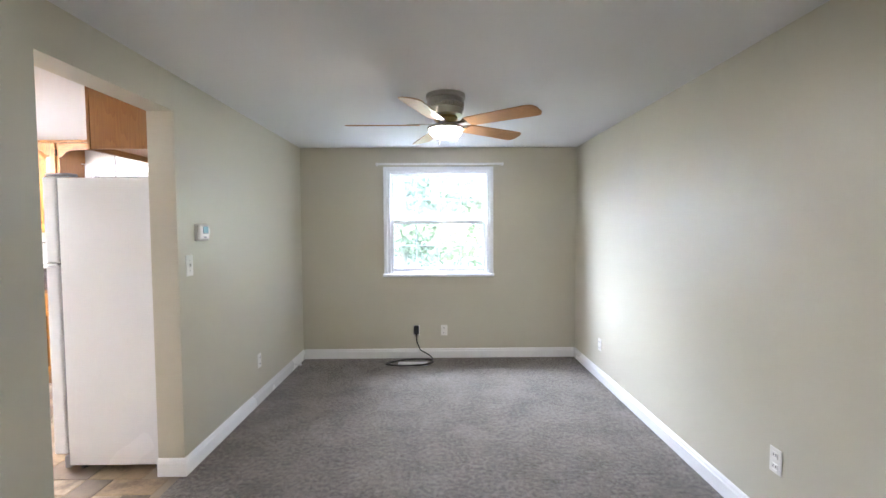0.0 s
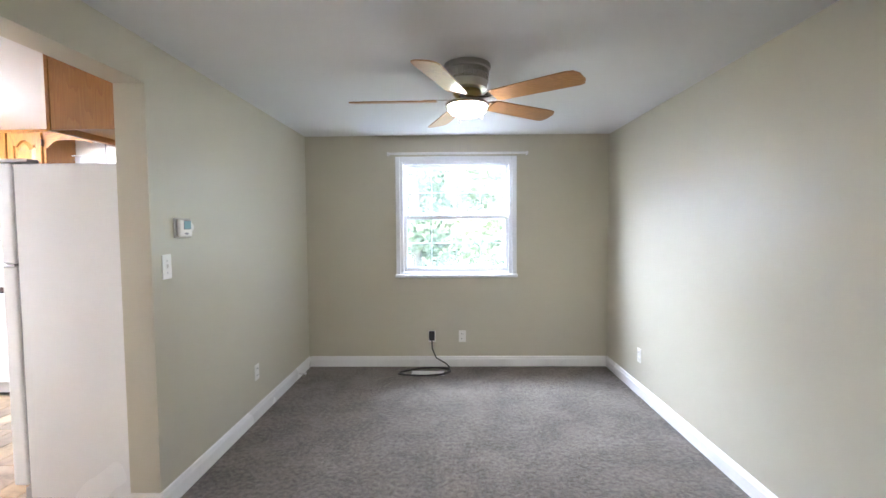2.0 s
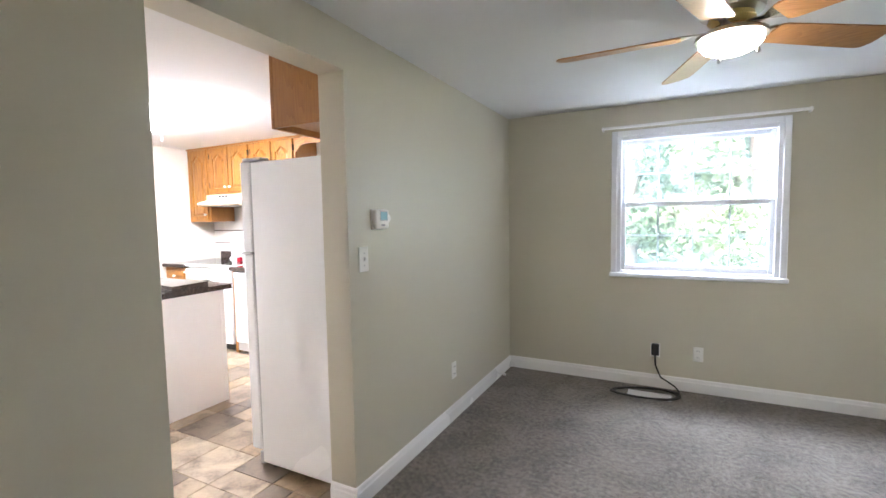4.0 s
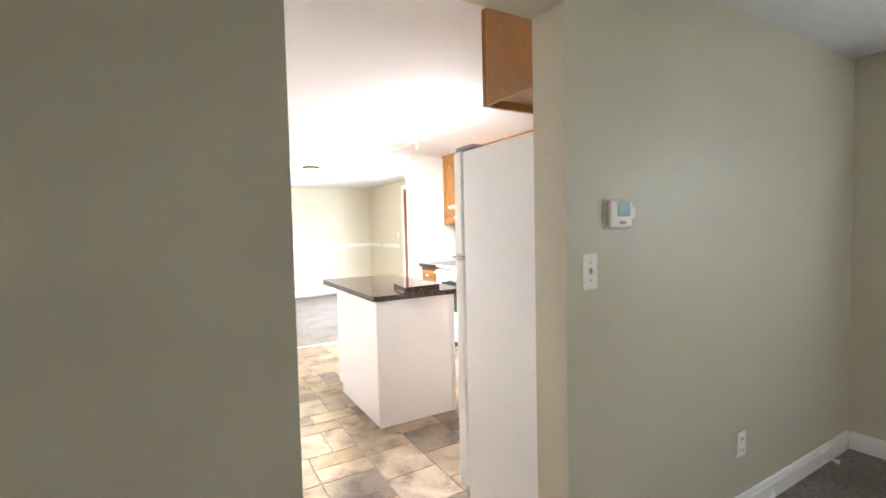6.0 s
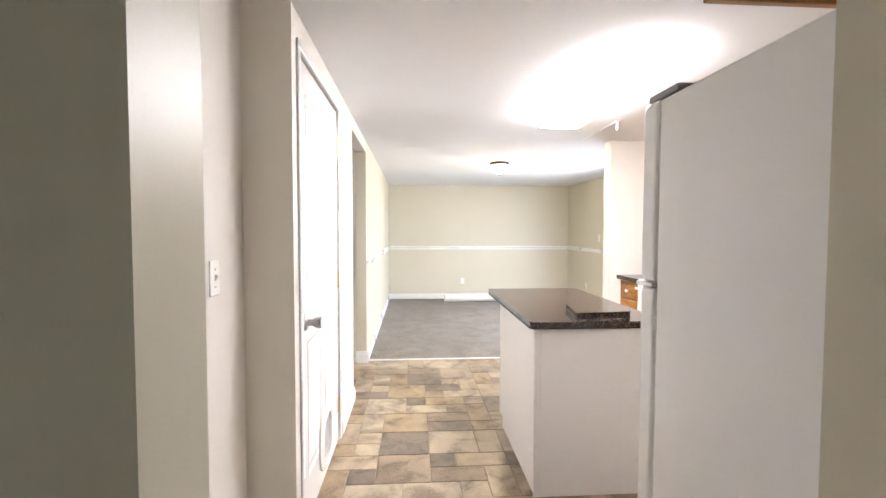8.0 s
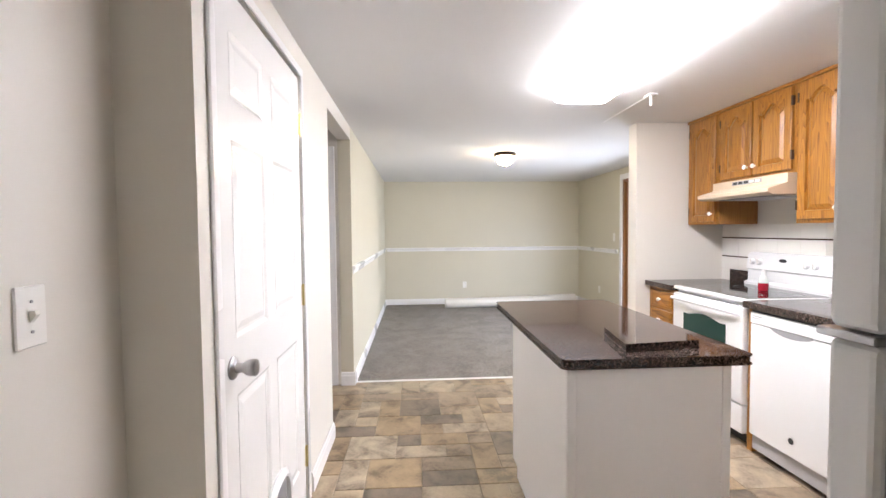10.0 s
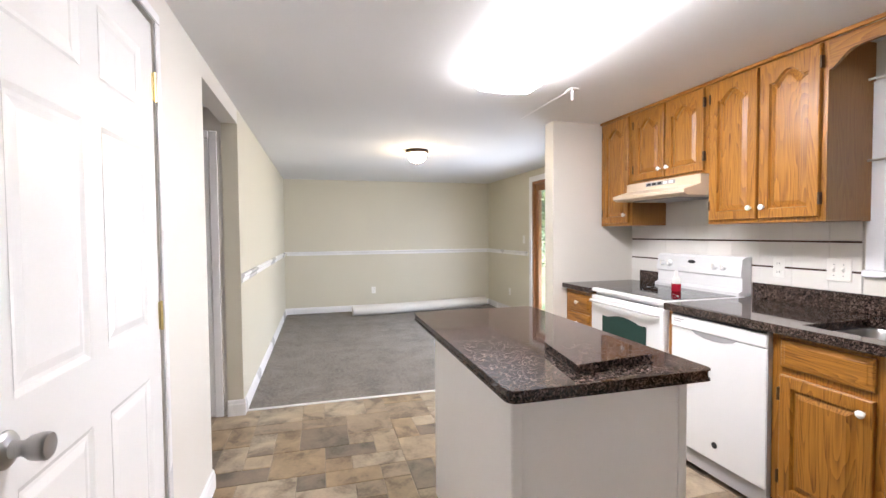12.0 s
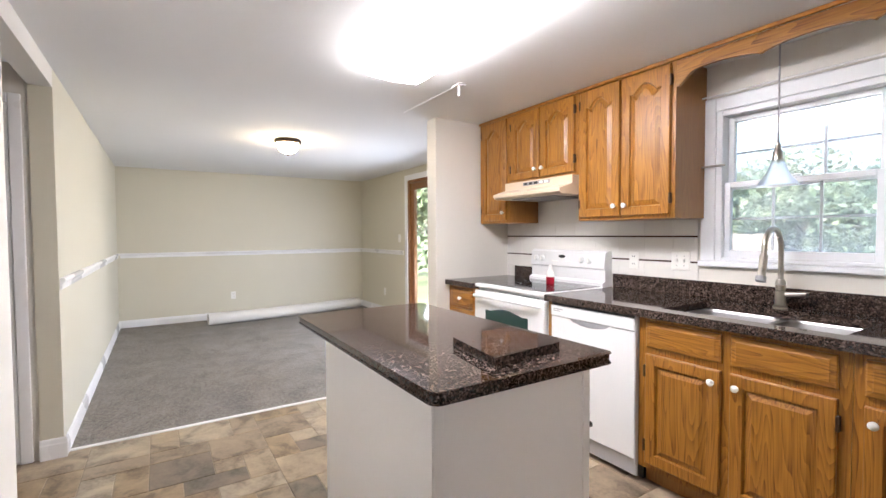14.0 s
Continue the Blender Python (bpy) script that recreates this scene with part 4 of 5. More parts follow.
sink = thing("kitchen_sink", (-3.16, 4.56, 0.9), "stainless steel double-bowl undermount sink", "sink")
def bowl(x0, x1, y0, y1):
    bm = bmesh.new()
    def loop(i, z, r):
        pts = []
        for cx, cy, a0 in ((x1 - i - r, y1 - i - r, 0), (x0 + i + r, y1 - i - r, 90), (x0 + i + r, y0 + i + r, 180), (x1 - i - r, y0 + i + r, 270)):
            for k in range(6):
                a = radians(a0 + 18 * k)
                pts.append(bm.verts.new((cx + r * math.cos(a), cy + r * math.sin(a), z)))
        return pts
    ls = [loop(-0.012, 0.8875, 0.05), loop(0, 0.8875, 0.05), loop(0.006, 0.875, 0.05), loop(0.018, 0.74, 0.05), loop(0.05, 0.722, 0.04)]
    for a, b in zip(ls, ls[1:]):
        for k in range(len(a)):
            bm.faces.new((a[k], a[(k + 1) % len(a)], b[(k + 1) % len(b)], b[k]))
    bm.faces.new(ls[-1])
    return bm
for a, b in ((SK[0] + 0.012, -3.155), (-3.125, SK[1] - 0.012)):
    bw = smooth(part("bowl", bowl(a, b, SK[2] + 0.012, SK[3] - 0.012), M_STEEL, sink), 50)
    part("drain", lathe([(0, 0), (0.04, 0), (0.04, 0.003), (0.03, 0.004), (0, 0.002)], ((a + b) / 2, 4.56, 0.7225), seg=20), M_STEEL, bw)
part("divider", box((-3.156, SK[2], 0.872), (-3.124, SK[3], 0.886), 0.004), M_STEEL, sink)

fx, fy = -3.20, 4.815
fau = thing("faucet", (fx, fy, 0.93), "brushed nickel gooseneck pull-down kitchen faucet", "faucet")
smooth(part("base", lathe([(0, 0.9285), (0.032, 0.9285), (0.032, 0.936), (0.024, 0.945), (0.023, 1.06), (0.017, 1.075), (0, 1.076)], (fx, fy, 0), seg=24), M_NICK, fau))
neck = [(fx, fy, 1.07), (fx, fy, 1.22)]
for k in range(1, 15):
    a = math.pi * k / 14
    neck.append((fx, fy - 0.095 * (1 - math.cos(a)), 1.22 + 0.115 * math.sin(a)))
neck.append((fx, fy - 0.196, 1.19))
smooth(part("neck", tube(neck, 0.0125, 14), M_NICK, fau), 60)
hd = smooth(part("spray_head", tube([(fx, fy - 0.192, 1.205), (fx, fy - 0.203, 1.15), (fx, fy - 0.218, 1.10)], 0.018, 16), M_NICK, fau), 60)
smooth(part("nozzle", tube([(fx, fy - 0.2175, 1.102), (fx, fy - 0.225, 1.078)], 0.0225, 16), M_GREY, hd), 60)
smooth(part("lever", tube([(fx + 0.022, fy, 1.0), (fx + 0.06, fy, 1.005), (fx + 0.115, fy - 0.01, 1.012)], 0.013, 12), M_NICK, fau), 60)

# ---- tiled splashback ----
splash = structure("splashback", box((SX + 0.001, KY - 0.006, 0.93), (-3.66, KY - 0.0008, 1.399)), M_WGROUT, "white wall tiles with two thin dark liner strips", "splashback")
tw = 0.2
rows_z = [(1.028, 1.127), (1.139, 1.285), (1.299, 1.397)]
me_cache = {}
def wall_tile(x0, x1, a, b, mt, name="tile"):
    key = (round(x1 - x0, 3), round(b - a, 3), mt.name)
    if key not in me_cache:
        q = box((0, -0.003, 0), (x1 - x0, 0, b - a), 0.0012)
        me = bpy.data.meshes.new(name)
        q.to_mesh(me)
        q.free()
        me.materials.append(mt)
        me_cache[key] = me
    ob = new(name, me_cache[key])
    ob.parent = splash
    ob.location = (x0, KY - 0.0061, a)
x = SX + 0.004
while x < -3.67:
    xe = min(x + tw, -3.662)
    for a, b in rows_z:
        wall_tile(x, xe - 0.0008, a, b, M_WTILE)
    for z in (1.128, 1.2865):
        wall_tile(x, xe - 0.002, z, z + 0.0105, M_LINER, "liner_tile")
    x += tw

# ---- range ----
RX0, RX1 = -5.018, -4.258
rng = thing("range", ((RX0 + RX1) / 2, 4.5, 0), "white electric range with a black glass cooktop", "range")
part("body", box((RX0 + 0.004, 4.26, 0.08), (RX1 - 0.004, KY - 0.03, 0.90), 0.006), M_APPL, rng)
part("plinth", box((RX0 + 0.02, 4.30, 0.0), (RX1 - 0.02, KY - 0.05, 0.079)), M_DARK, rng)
part("cooktop_rim", box((RX0 + 0.002, 4.222, 0.905), (RX1 - 0.002, KY - 0.06, 0.932), 0.008, None, 3), M_APPL, rng)
ck = part("cooktop", box((RX0 + 0.03, 4.262, 0.9325), (RX1 - 0.03, KY - 0.11, 0.9355), 0.001), M_BLKGL, rng, "black ceramic glass")
for bx, by, r in ((-4.82, 4.40, 0.10), (-4.45, 4.40, 0.075), (-4.82, 4.66, 0.075), (-4.45, 4.66, 0.10)):
    bm = bmesh.new()
    n = 40
    a = [bm.verts.new((bx + r * math.cos(2 * math.pi * k / n), by + r * math.sin(2 * math.pi * k / n), 0.9362)) for k in range(n)]
    b = [bm.verts.new((bx + (r - 0.004) * math.cos(2 * math.pi * k / n), by + (r - 0.004) * math.sin(2 * math.pi * k / n), 0.9362)) for k in range(n)]
    for k in range(n):
        bm.faces.new((a[k], a[(k + 1) % n], b[(k + 1) % n], b[k]))
    part("burner_ring", bm, M_GREY, ck)
dr = part("oven_door", box((RX0 + 0.008, 4.215, 0.27), (RX1 - 0.008, 4.259, 0.882), 0.012, None, 3), M_APPL, rng)
part("oven_window", stack([([(px, pz) for px, pz in outline(-4.87, -4.41, 0.43, 0.745, 0.025)], 4.214), ([(px, pz) for px, pz in outline(-4.865, -4.415, 0.435, 0.74, 0.025)], 4.2125)]), M_OVEN, dr, "smoked green glass")
hb = tube([(-4.98, 4.217, 0.838), (-4.965, 4.178, 0.846), (-4.64, 4.166, 0.85), (-4.315, 4.178, 0.846), (-4.30, 4.217, 0.838)], 0.012, 12)
smooth(part("oven_handle", hb, M_APPL, dr), 60)
for k in range(22):
    x = -4.96 + k * 0.03
    part("vent_slot", box((x, 4.2205, 0.888), (x + 0.018, 4.224, 0.893)), M_DARK, rng)
part("storage_drawer", box((RX0 + 0.008, 4.222, 0.085), (RX1 - 0.008, 4.259, 0.262), 0.008, None, 2), M_APPL, rng)
bg = [(KY - 0.115, 0.9325), (KY - 0.012, 0.9325), (KY - 0.012, 1.185), (KY - 0.055, 1.185), (KY - 0.085, 1.17), (KY - 0.10, 1.06), (KY - 0.085, 1.05), (KY - 0.085, 0.97), (KY - 0.115, 0.955)]
guard = part("backguard", prism(bg, 0, RX0 + 0.01, RX1 - 0.01), M_APPL, rng)
tilt = math.atan2(0.015, 0.11)
for kx in (-4.945, -4.875, -4.47, -4.40):
    kb = lathe([(0, 0), (0.024, 0), (0.023, -0.012), (0.017, -0.02), (0, -0.021)], (kx, KY - 0.093, 1.115), axis=1, seg=24)
    kn = smooth(part("control_knob", kb, M_APPL, guard))
    part("pointer", box((kx - 0.003, KY - 0.123, 1.10), (kx + 0.003, KY - 0.113, 1.135), 0.001), M_PLATE, kn)
part("clock_panel", stack([([(-4.67 + 0.035 * math.cos(2 * math.pi * k / 28), 1.135 + 0.013 * math.sin(2 * math.pi * k / 28)) for k in range(28)], KY - 0.0905), ([(-4.67 + 0.03 * math.cos(2 * math.pi * k / 28), 1.135 + 0.01 * math.sin(2 * math.pi * k / 28)) for k in range(28)], KY - 0.094)]), M_DARK, guard, "dark oval clock panel")
for k in range(3):
    for s in (-1, 1):
        part("button", box((-4.67 + s * (0.05 + k * 0.022) - 0.006, KY - 0.0985, 1.09), (-4.67 + s * (0.05 + k * 0.022) + 0.006, KY - 0.092, 1.10), 0.001), M_PLATE, guard)
bt = thing("bottle", (-4.60, 4.62, 0.936), "small red and white plastic bottle on the cooktop", "bottle")
smooth(part("body", lathe([(0, 0.9365), (0.029, 0.9365), (0.031, 0.942), (0.031, 0.985), (0.029, 0.99), (0, 0.99)], (-4.60, 4.62, 0), seg=24), M_RED, bt), 40)
smooth(part("upper_body", lathe([(0, 0.9902), (0.029, 0.9902), (0.029, 1.012), (0.021, 1.036), (0.014, 1.046), (0.014, 1.072), (0.009, 1.082), (0, 1.083)], (-4.60, 4.62, 0), seg=24), M_PORC, bt, "white cap and shoulder"), 40)

# ---- range hood ----
hood = thing("range_hood", (-4.66, 4.6, 1.57), "almond enamel under-cabinet range hood", "range hood")
hp = [(4.405, 1.600), (4.405, 1.622), (4.53, 1.66), (4.53, 1.7185), (KY - 0.002, 1.7185), (KY - 0.002, 1.585), (4.43, 1.585)]
part("shell", prism(hp, 0, -5.012, -4.312), M_BISQ, hood)
part("control_strip", box((-4.80, 4.527, 1.682), (-4.52, 4.5295, 1.708)), M_GREY, hood)
for k in range(5):
    x = -4.785 + k * 0.053
    part("vent_slot" if k < 3 else "rocker_switch", box((x, 4.523, 1.686), (x + 0.038, 4.5265, 1.704), 0.002), M_DARK if k < 3 else M_PLATE, hood)
part("filter", box((-4.9, 4.50, 1.578), (-4.45, 4.82, 1.5845), 0.002), M_GREY, hood, "grey metal grease filter")

# ---- dishwasher ----
dw = thing("dishwasher", (-3.913, 4.4, 0), "white front-panel dishwasher under the granite worktop", "dishwasher")
DX0, DX1 = -4.21, -3.616
part("body", box((DX0 + 0.004, 4.262, 0.1), (DX1 - 0.004, KY - 0.03, 0.884)), M_GREY, dw)
dd = part("door_panel", box((DX0 + 0.004, 4.222, 0.125), (DX1 - 0.004, 4.261, 0.80), 0.006, None, 2), M_APPL, dw)
cp = part("control_panel", box((DX0 + 0.004, 4.218, 0.803), (DX1 - 0.004, 4.261, 0.870), 0.006, None, 2), M_APPL, dw)
# near-black strip draws the shade in the gap under the worktop
part("top_gap", box((DX0 + 0.004, 4.228, 0.8705), (DX1 - 0.004, 4.2615, 0.8845)), M_DARK, dw, "dark strip standing in for the shade under the worktop")
hp = [(-4.06, 0.803), (-3.77, 0.803), (-3.80, 0.785), (-3.86, 0.772), (-3.915, 0.769), (-3.97, 0.772), (-4.03, 0.785)]
part("handle_recess", prism(hp, 1, 4.2195, 4.2225), M_GREY, dd, "grey scooped handle recess")
part("label_bar", box((-4.185, 4.2165, 0.846), (-4.11, 4.2185, 0.851)), M_GREY, cp)
part("label_bar", box((-4.185, 4.2165, 0.834), (-4.13, 4.2185, 0.839)), M_GREY, cp)
smooth(part("badge", lathe([(0, 0), (0.017, 0), (0.016, -0.003), (0, -0.003)], (-3.90, 4.2215, 0.215), axis=1, seg=20), M_DARK, dd, "round dark badge"))
part("toe_kick", box((DX0 + 0.004, 4.245, 0.03), (DX1 - 0.004, 4.26, 0.121), 0.002), M_TOE, dw, "pale grey toe panel")
# near-black board draws the shade behind the toe panel
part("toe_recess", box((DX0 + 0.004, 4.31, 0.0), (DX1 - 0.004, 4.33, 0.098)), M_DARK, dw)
part("side_trim", box((DX1 - 0.0035, 4.2215, 0.1), (DX1 + 0.003, 4.2455, 0.884)), M_TOE, dw)

# ---- refrigerator and the cabinet over it ----
fr = thing("refrigerator", (-1.9, 3.15, 0), "white top-freezer refrigerator with textured sides", "refrigerator")
FY0, FY1 = 2.785, 3.50
part("body", box((-2.155, FY0, 0.03), (-1.615, FY1, 1.725), 0.008, None, 2), M_APPL, fr)
part("grille", box((-2.19, FY0 + 0.01, 0.012), (-2.156, FY1 - 0.01, 0.085), 0.003), M_GREY, fr)
for z0_, z1_, nm in ((0.095, 1.218, "door"), (1.232, 1.732, "freezer_door")):
    d = part(nm, box((-2.245, FY0 + 0.002, z0_), (-2.168, FY1 - 0.002, z1_), 0.014, None, 3), M_APPL, fr)
    part("gasket", box((-2.1675, FY0 + 0.012, z0_ + 0.01), (-2.1555, FY1 - 0.012, z1_ - 0.01)), M_GREY, d, "grey rubber gasket")
    part("handle", box((-2.288, FY1 - 0.075, z0_ + (0.72 if nm == "door" else 0.03)), (-2.246, FY1 - 0.045, z1_ - (0.03 if nm == "door" else 0.15)), 0.008, None, 2), M_APPL, d)
part("top_hinge", box((-2.23, FY0 + 0.01, 1.733), (-2.09, FY0 + 0.075, 1.752), 0.005, None, 2), M_GREY, fr)
part("mid_hinge", box((-2.255, FY0 - 0.004, 1.219), (-2.17, FY0 + 0.04, 1.231), 0.002), M_STEEL, fr)
for y_ in (FY0 + 0.05, FY1 - 0.05):
    for x_ in (-2.10, -1.66):
        part("foot", lathe([(0, 0.0), (0.02, 0.0), (0.02, 0.02), (0.01, 0.031), (0, 0.031)], (x_, y_, -0.004), seg=12), M_BLACK, fr)
oc = thing("wall_cabinet", (-1.78, 3.15, 1.89), "oak wall cabinet above the refrigerator, open underside frame", "kitchen cabinet", "upper cabinets")
OX0, OX1, OZ = -1.945, LX - LT - 0.002, 1.885
bm = bmesh.new()
box((OX0, 2.775, OZ), (OX1, 2.793, H - 0.001), 0.001, bm)
box((OX0, 3.51, OZ), (OX1, 3.528, H - 0.001), 0.001, bm)
box((OX0, 2.793, OZ + 0.03), (OX1, 3.51, OZ + 0.045), 0, bm)
box((OX1 - 0.01, 2.793, OZ + 0.045), (OX1, 3.51, H - 0.001), 0, bm)
part("body", bm, M_OAKD, oc, "reddish oak veneer sides")
part("face_frame", box((OX0 - 0.02, 2.772, OZ - 0.004), (OX0 - 0.0005, 3.531, H - 0.001), 0.002), M_OAKD, oc)
for y0_, y1_ in ((2.80, 3.145), (3.16, 3.50)):
    part("door", box((OX0 - 0.038, y0_, OZ + 0.02), (OX0 - 0.0205, y1_, H - 0.03), 0.004), M_OAKZ, oc)

# ---- island ----
isl = thing("kitchen_island", (-3.66, 3.05, 0), "white panelled kitchen island on the tiled floor", "kitchen island")
part("body", box((-4.10, 2.745, 0.09), (-3.205, 3.355, 0.888), 0.003), M_ISL, isl)
part("plinth", box((-4.04, 2.752, 0.0), (-3.212, 3.35, 0.0895)), M_ISL, isl)
part("corner_trim", box((-3.2045, 2.742, 0.0), (-3.198, 2.775, 0.888), 0.002), M_ISL, isl)
part("corner_trim", box((-3.2045, 3.325, 0.0), (-3.198, 3.358, 0.888), 0.002), M_ISL, isl)
part("end_panel", box((-3.2045, 2.776, 0.001), (-3.201, 3.324, 0.888)), M_ISL, isl)
part("side_panel", box((-4.095, 2.7415, 0.09), (-3.206, 2.7445, 0.888)), M_ISL, isl)
it = thing("island_worktop", (-3.76, 3.05, 0.89), "polished brown granite island top with rounded edges", "countertop")
bm = bmesh.new()
o = []
for cx, cy, a0 in ((-3.163, 3.37, 0), (-4.385, 3.37, 90), (-4.385, 2.733, 180), (-3.163, 2.733, 270)):
    for k in range(4):
        a = radians(a0 + 30 * k)
        o.append((cx + 0.025 * math.cos(a), cy + 0.025 * math.sin(a)))
prism(o, 2, 0.8885, 0.9245, bm)
bmesh.ops.bevel(bm, geom=[e for e in bm.edges if abs(e.verts[0].co.z - e.verts[1].co.z) < 1e-6], offset=0.006, segments=3, affect="EDGES")
part("slab", bm, M_GRAN, it)
board = thing("granite_board", (-3.37, 3.12, 0.925), "loose granite offcut slab lying on the island", "stone slab")
bm = bmesh.new()
prism([(-3.215, 2.965), (-3.25, 3.265), (-3.52, 3.285), (-3.505, 3.01)], 2, 0.925, 0.954, bm)
bmesh.ops.bevel(bm, geom=bm.edges[:], offset=0.003, segments=2, affect="EDGES")
part("slab", bm, M_GRAN, board)

# ---- kitchen lights ----
fl = thing("fluorescent_light", (-3.91, 3.3, H), "lit white fluorescent wraparound ceiling light", "ceiling light")
part("tray", box((-4.56, 3.13, H - 0.02), (-3.24, 3.48, H - 0.0005), 0.002), M_TRIM, fl)
wp = [(3.10, H - 0.001), (3.10, H - 0.0305), (3.115, H - 0.06), (3.15, H - 0.082), (3.305, H - 0.09), (3.46, H - 0.082), (3.495, H - 0.06), (3.51, H - 0.0305), (3.51, H - 0.001)]
part("diffuser", prism(wp, 0, -4.565, -3.235), M_TUBE, fl, "glowing ribbed diffuser")
for x_ in (-4.5745, -3.2345):
    part("end_cap", prism([(3.305 + (p[0] - 3.305) * 0.985, p[1] + 0.002 if p[1] < H - 0.04 else p[1] - 0.001) for p in wp], 0, x_, x_ + 0.009), M_TUBE, fl)
pen = thing("pendant_light", (-3.187, 4.72, H), "small nickel pendant with a frosted glass bell shade", "pendant light")
part("canopy", lathe([(0, H - 0.0005), (0.05, H - 0.0005), (0.05, H - 0.012), (0.03, H - 0.022), (0, H - 0.022)], (-3.187, 4.72, 0), seg=24), M_NICK, pen)
part("stem", tube([(-3.187, 4.72, H - 0.02), (-3.187, 4.72, 1.73)], 0.004, 8), M_GREY, pen)
smooth(part("socket", lathe([(0, 1.755), (0.012, 1.75), (0.014, 1.72), (0.022, 1.71), (0.022, 1.665), (0, 1.66)], (-3.187, 4.72, 0), seg=20), M_NICK, pen))
sh = smooth(part("shade", lathe([(0.024, 1.672), (0.03, 1.65), (0.05, 1.60), (0.085, 1.552), (0.088, 1.545), (0.083, 1.55), (0.047, 1.60), (0.027, 1.65), (0.021, 1.672)], (-3.187, 4.72, 0), seg=32), M_PGLASS, pen, "frosted glass bell shade"), 60)
dm = thing("dome_light", (-6.95, 3.28, H), "lit dome ceiling light with a dark bronze ring", "ceiling light")
dc = (-6.95, 3.28, 0)
smooth(part("ring", lathe([(0, H - 0.0005), (0.118, H - 0.0005), (0.13, H - 0.012), (0.132, H - 0.03), (0.12, H - 0.042), (0, H - 0.042)], dc, seg=40), M_BRONZE, dm))
smooth(part("dome", lathe([(0.108, H - 0.0425), (0.104, H - 0.075), (0.082, H - 0.115), (0.04, H - 0.138), (0, H - 0.142)], dc, seg=40), M_DOME, dm, "glowing frosted glass dome"), 60)
smooth(part("finial", lathe([(0, H - 0.142), (0.012, H - 0.143), (0.014, H - 0.153), (0.006, H - 0.165), (0, H - 0.167)], dc, seg=16), M_BRONZE, dm))
cl = thing("ceiling_track", (-5.0, 3.82, H), "thin white rail under the kitchen ceiling", "ceiling rail")
part("rail", box((-5.41, 3.812, H - 0.006), (-4.66, 3.828, H - 0.0005), 0.002), M_TRIM, cl)
part("end_hook", tube([(-4.64, 3.82, H - 0.001), (-4.64, 3.82, H - 0.075)], 0.009, 10), M_TRIM, cl)
part("end_plate", box((-4.68, 3.79, H - 0.012), (-4.60, 3.85, H - 0.0005), 0.003), M_TRIM, cl)

# ---- rolled sheet on the far carpet ----
rl = thing("floor_roll", (-9.6, 4.0, 0.08), "off-white rolled-up sheet lying along the end wall", "roll")
smooth(part("roll", tube([(-9.50, 2.72, 0.088), (-9.56, 3.5, 0.088), (-9.70, 4.4, 0.086), (-9.86, 5.18, 0.085)], 0.085, 20), M_ROLL, rl), 50)

# ---- outdoors ----
gd = bmesh.new()
bmesh.ops.create_grid(gd, x_segments=2, y_segments=2, size=600)
bmesh.ops.translate(gd, verts=gd.verts, vec=(0, 0, -0.3))
structure("ground", gd, M_GRASS, "mown green lawn outside the windows", "lawn")
structure("patio", box((-9.5, DY + 0.16, -0.31), (-5.0, 8.2, -0.12), 0.01), M_PATIO, "pale concrete patio slab", "patio")


def tree(x, y, h, spread, seed, mt, n=9000):
    rnd = random.Random(seed)
    th = thing("tree", (x, y, -0.3), "leafy green garden tree", "tree", "garden trees")
    bm = bmesh.new()
    tube([(x, y, -0.35), (x + 0.05, y, h * 0.25), (x - 0.05, y + 0.05, h * 0.5), (x, y, h * 0.8)], 0.16, 10, bm)
    lobes = []
    for k in range(14):
        a, zz = rnd.uniform(0, 6.28), rnd.uniform(0.12, 0.95) * h
        r = spread * rnd.uniform(0.35, 1.0) * (1.15 - zz / h * 0.6)
        e = (x + r * math.cos(a), y + r * math.sin(a), zz)
        tube([(x, y, zz * 0.6), ((x + e[0]) / 2, (y + e[1]) / 2, zz * 0.9), e], 0.05, 6, bm)
        lobes.append((Vector(e), spread * rnd.uniform(0.3, 0.55)))
    part("trunk", bm, M_BARK, th)
    vs, fs = [], []
    for k in range(n):
        c0, r = rnd.choice(lobes)
        d = Vector((rnd.gauss(0, 1), rnd.gauss(0, 1), rnd.gauss(0, 0.8))).normalized() * r * rnd.uniform(0.3, 1.0) ** 0.5
        q = c0 + d
        s = rnd.uniform(0.07, 0.17)
        u = Vector((rnd.gauss(0, 1), rnd.gauss(0, 1), rnd.gauss(0, 1))).normalized()
        v = u.cross(Vector((rnd.gauss(0, 1), rnd.gauss(0, 1), rnd.gauss(0, 1)))).normalized()
        i = len(vs)
        vs += [q - u * s, q + v * s * 0.5, q + u * s, q - v * s * 0.5]
        fs.append((i, i + 1, i + 2, i + 3))
    me = bpy.data.meshes.new("crown")
    me.from_pydata([tuple(p - Vector((x, y, -0.3))) for p in vs], [], fs)
    me.materials.append(mt)
    cr = new("crown", me)
    cr.parent = th


for i, (x, y, h, s) in enumerate(((1.8, 14.5, 6.0, 2.1), (-1.3, 17.5, 4.2, 2.1), (5.5, 20, 8.5, 3.2), (-2.0, 25, 7.0, 3.2), (0.6, 27, 6.0, 3.2), (-6.2, 21, 3.0, 2.4), (-8.8, 22, 4.2, 2.6), (-11.6, 24, 3.6, 2.8), (-14.0, 9.6, 4.6, 1.9), (-16.5, 12.0, 6.5, 2.6), (-4.2, 26, 3.2, 2.6), (9.0, 24, 8, 3.4))):
    tree(x, y, h, s, i + 3, M_LEAF if i % 2 else M_LEAF2)

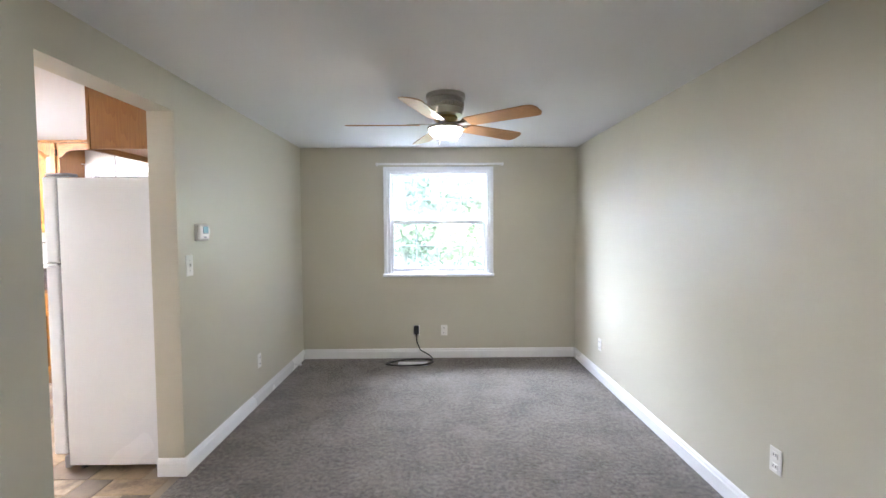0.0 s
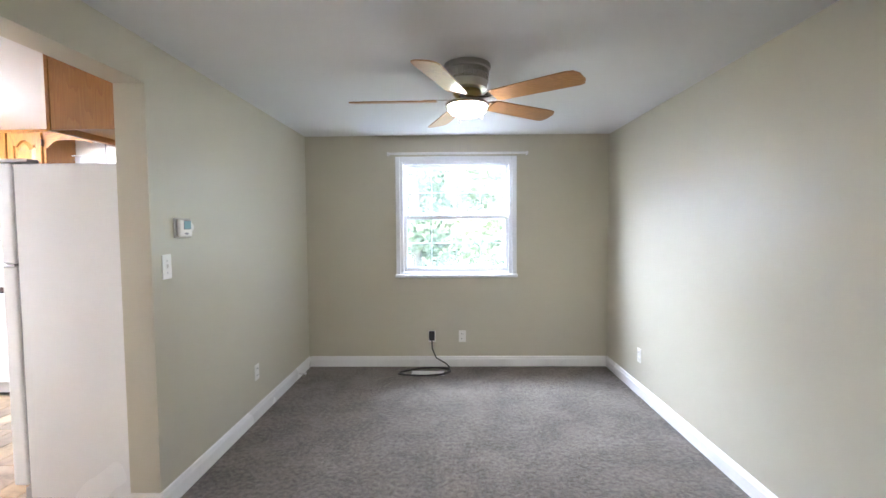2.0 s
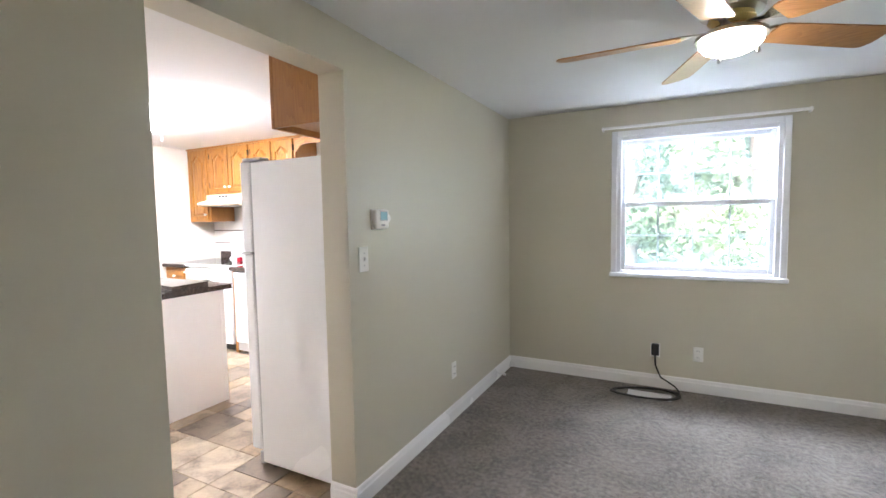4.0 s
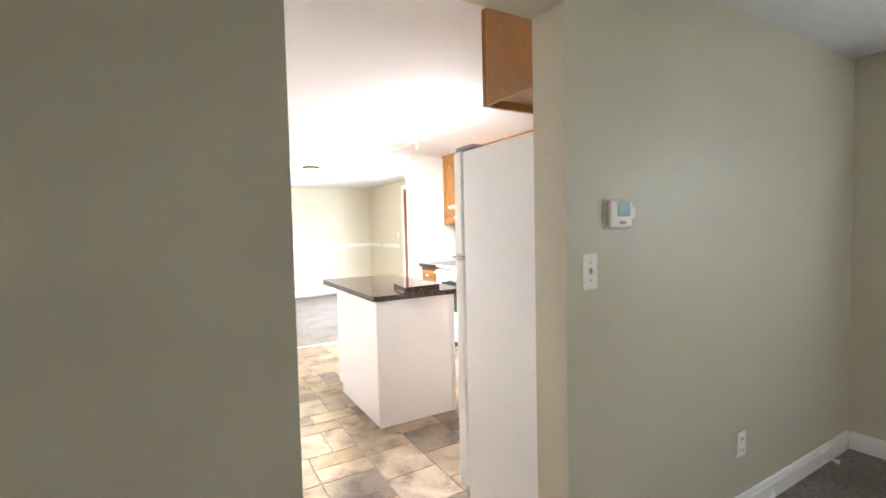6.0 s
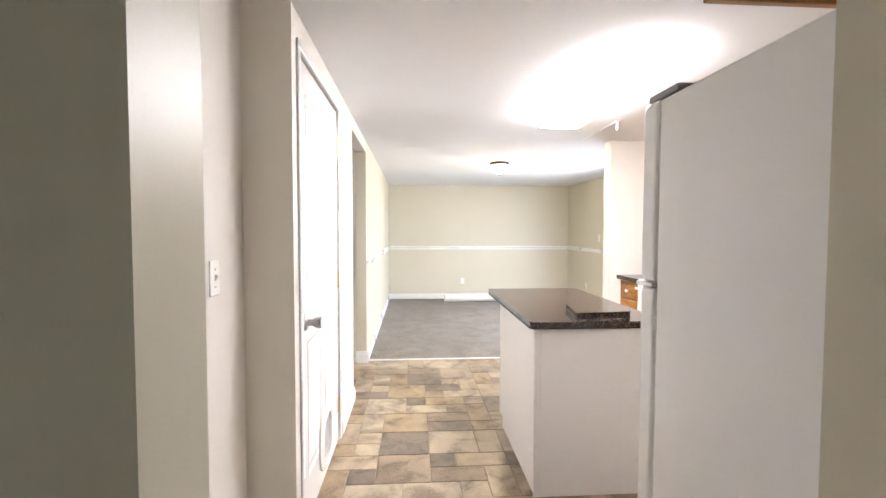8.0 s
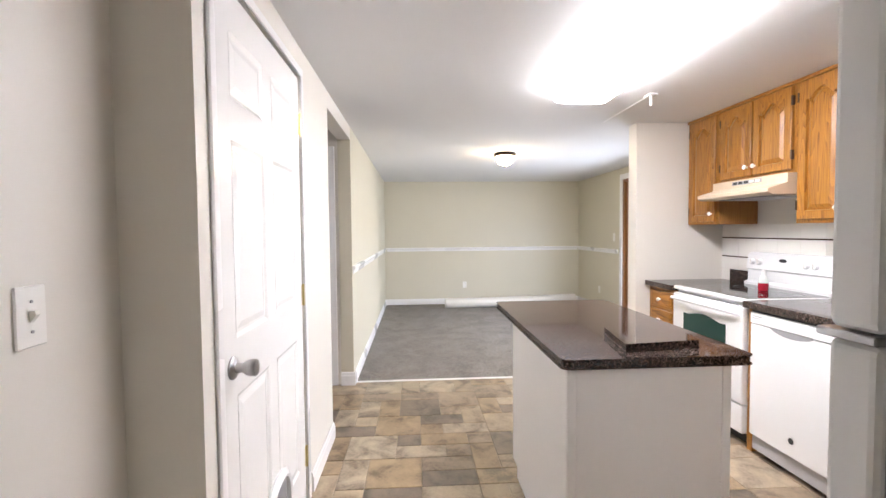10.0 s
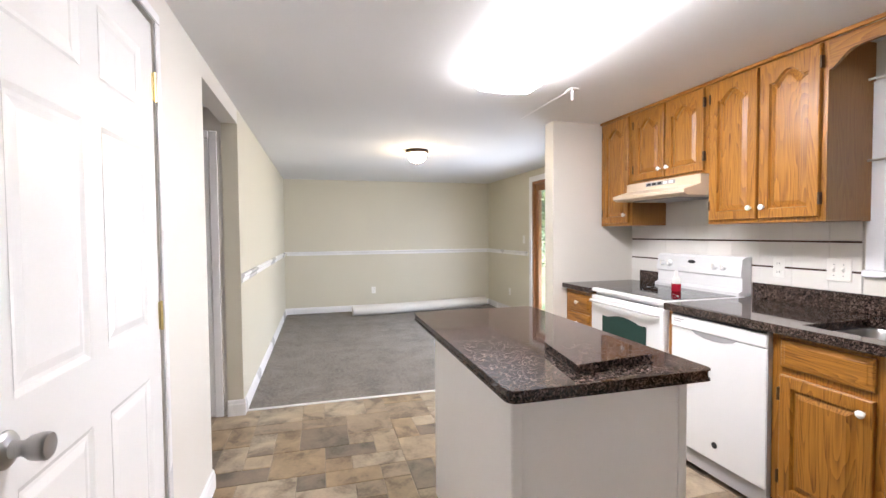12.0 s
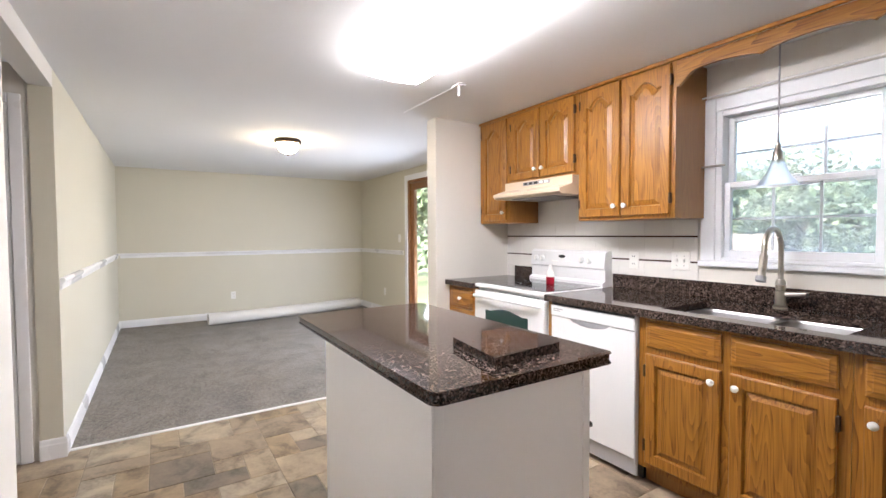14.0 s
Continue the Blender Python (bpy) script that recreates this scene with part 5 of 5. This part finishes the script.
fence = thing("garden_fence", (0, 0, 0), "weathered wooden board fence along the garden", "fence")
fb = box((0, 0, 0), (0.14, 0.02, 1.25), 0.004)
fme = bpy.data.meshes.new("board")
fb.to_mesh(fme)
fb.free()
fme.materials.append(M_FENCE)
for k in range(45):
    b = new("board", fme)
    b.parent = fence
    b.location = (-14 + k * 0.15, 15.5 + 0.006 * (k % 3), 0.02 + 0.01 * math.sin(k * 1.7))
for z in (0.45, 1.1):
    part("rail", box((-14, 15.525, z - 0.05), (-7.3, 15.57, z + 0.04)), M_FENCE, fence)
bench = thing("garden_bench", (0.3, 9.6, -0.3), "dark grey garden bench on the lawn", "bench")
part("seat", box((-0.45, 9.45, 0.46), (0.35, 9.85, 0.56), 0.01), M_BRONZE, bench)
for x_ in (-0.4, 0.25):
    for y_ in (9.5, 9.78):
        part("leg", box((x_, y_, -0.3), (x_ + 0.05, y_ + 0.05, 0.4595)), M_BRONZE, bench)

# ---- kitchen floor tiles ----
G = 0.155
nx, ny = int((LX - 0.022 - CARPX - 0.02) / G), int((KY - 1.45) / G) + 1
X0, Y0 = CARPX + 0.02, 1.45
taken, tiles = set(), []
rnd = random.Random(11)
for j in range(ny):
    for i in range(nx + 1):
        if (i, j) in taken:
            continue
        opts = [(2, 2), (2, 2), (2, 1), (2, 1), (1, 2), (1, 2), (1, 1)]
        rnd.shuffle(opts)
        for w, h in opts + [(1, 1)]:
            cells = {(i + a, j + b) for a in range(w) for b in range(h)}
            if not cells & taken and i + w <= nx + 1 and j + h <= ny:
                taken |= cells
                tiles.append((i, j, w, h))
                break
tme = {}
for i, j, w, h in tiles:
    x, y = X0 + i * G, Y0 + j * G
    if x + w * G > LX - 0.02 or y + h * G > KY - 0.003:
        continue
    if (w, h) not in tme:
        q = box((0.002, 0.002, -0.005), (w * G - 0.002, h * G - 0.002, 0.0), 0.0018)
        me = bpy.data.meshes.new("tile")
        q.to_mesh(me)
        q.free()
        me.materials.append(M_TILE)
        tme[(w, h)] = me
    ob = new("tile", tme[(w, h)])
    ob.parent = floor_k
    ob.location = (x, y, 0)
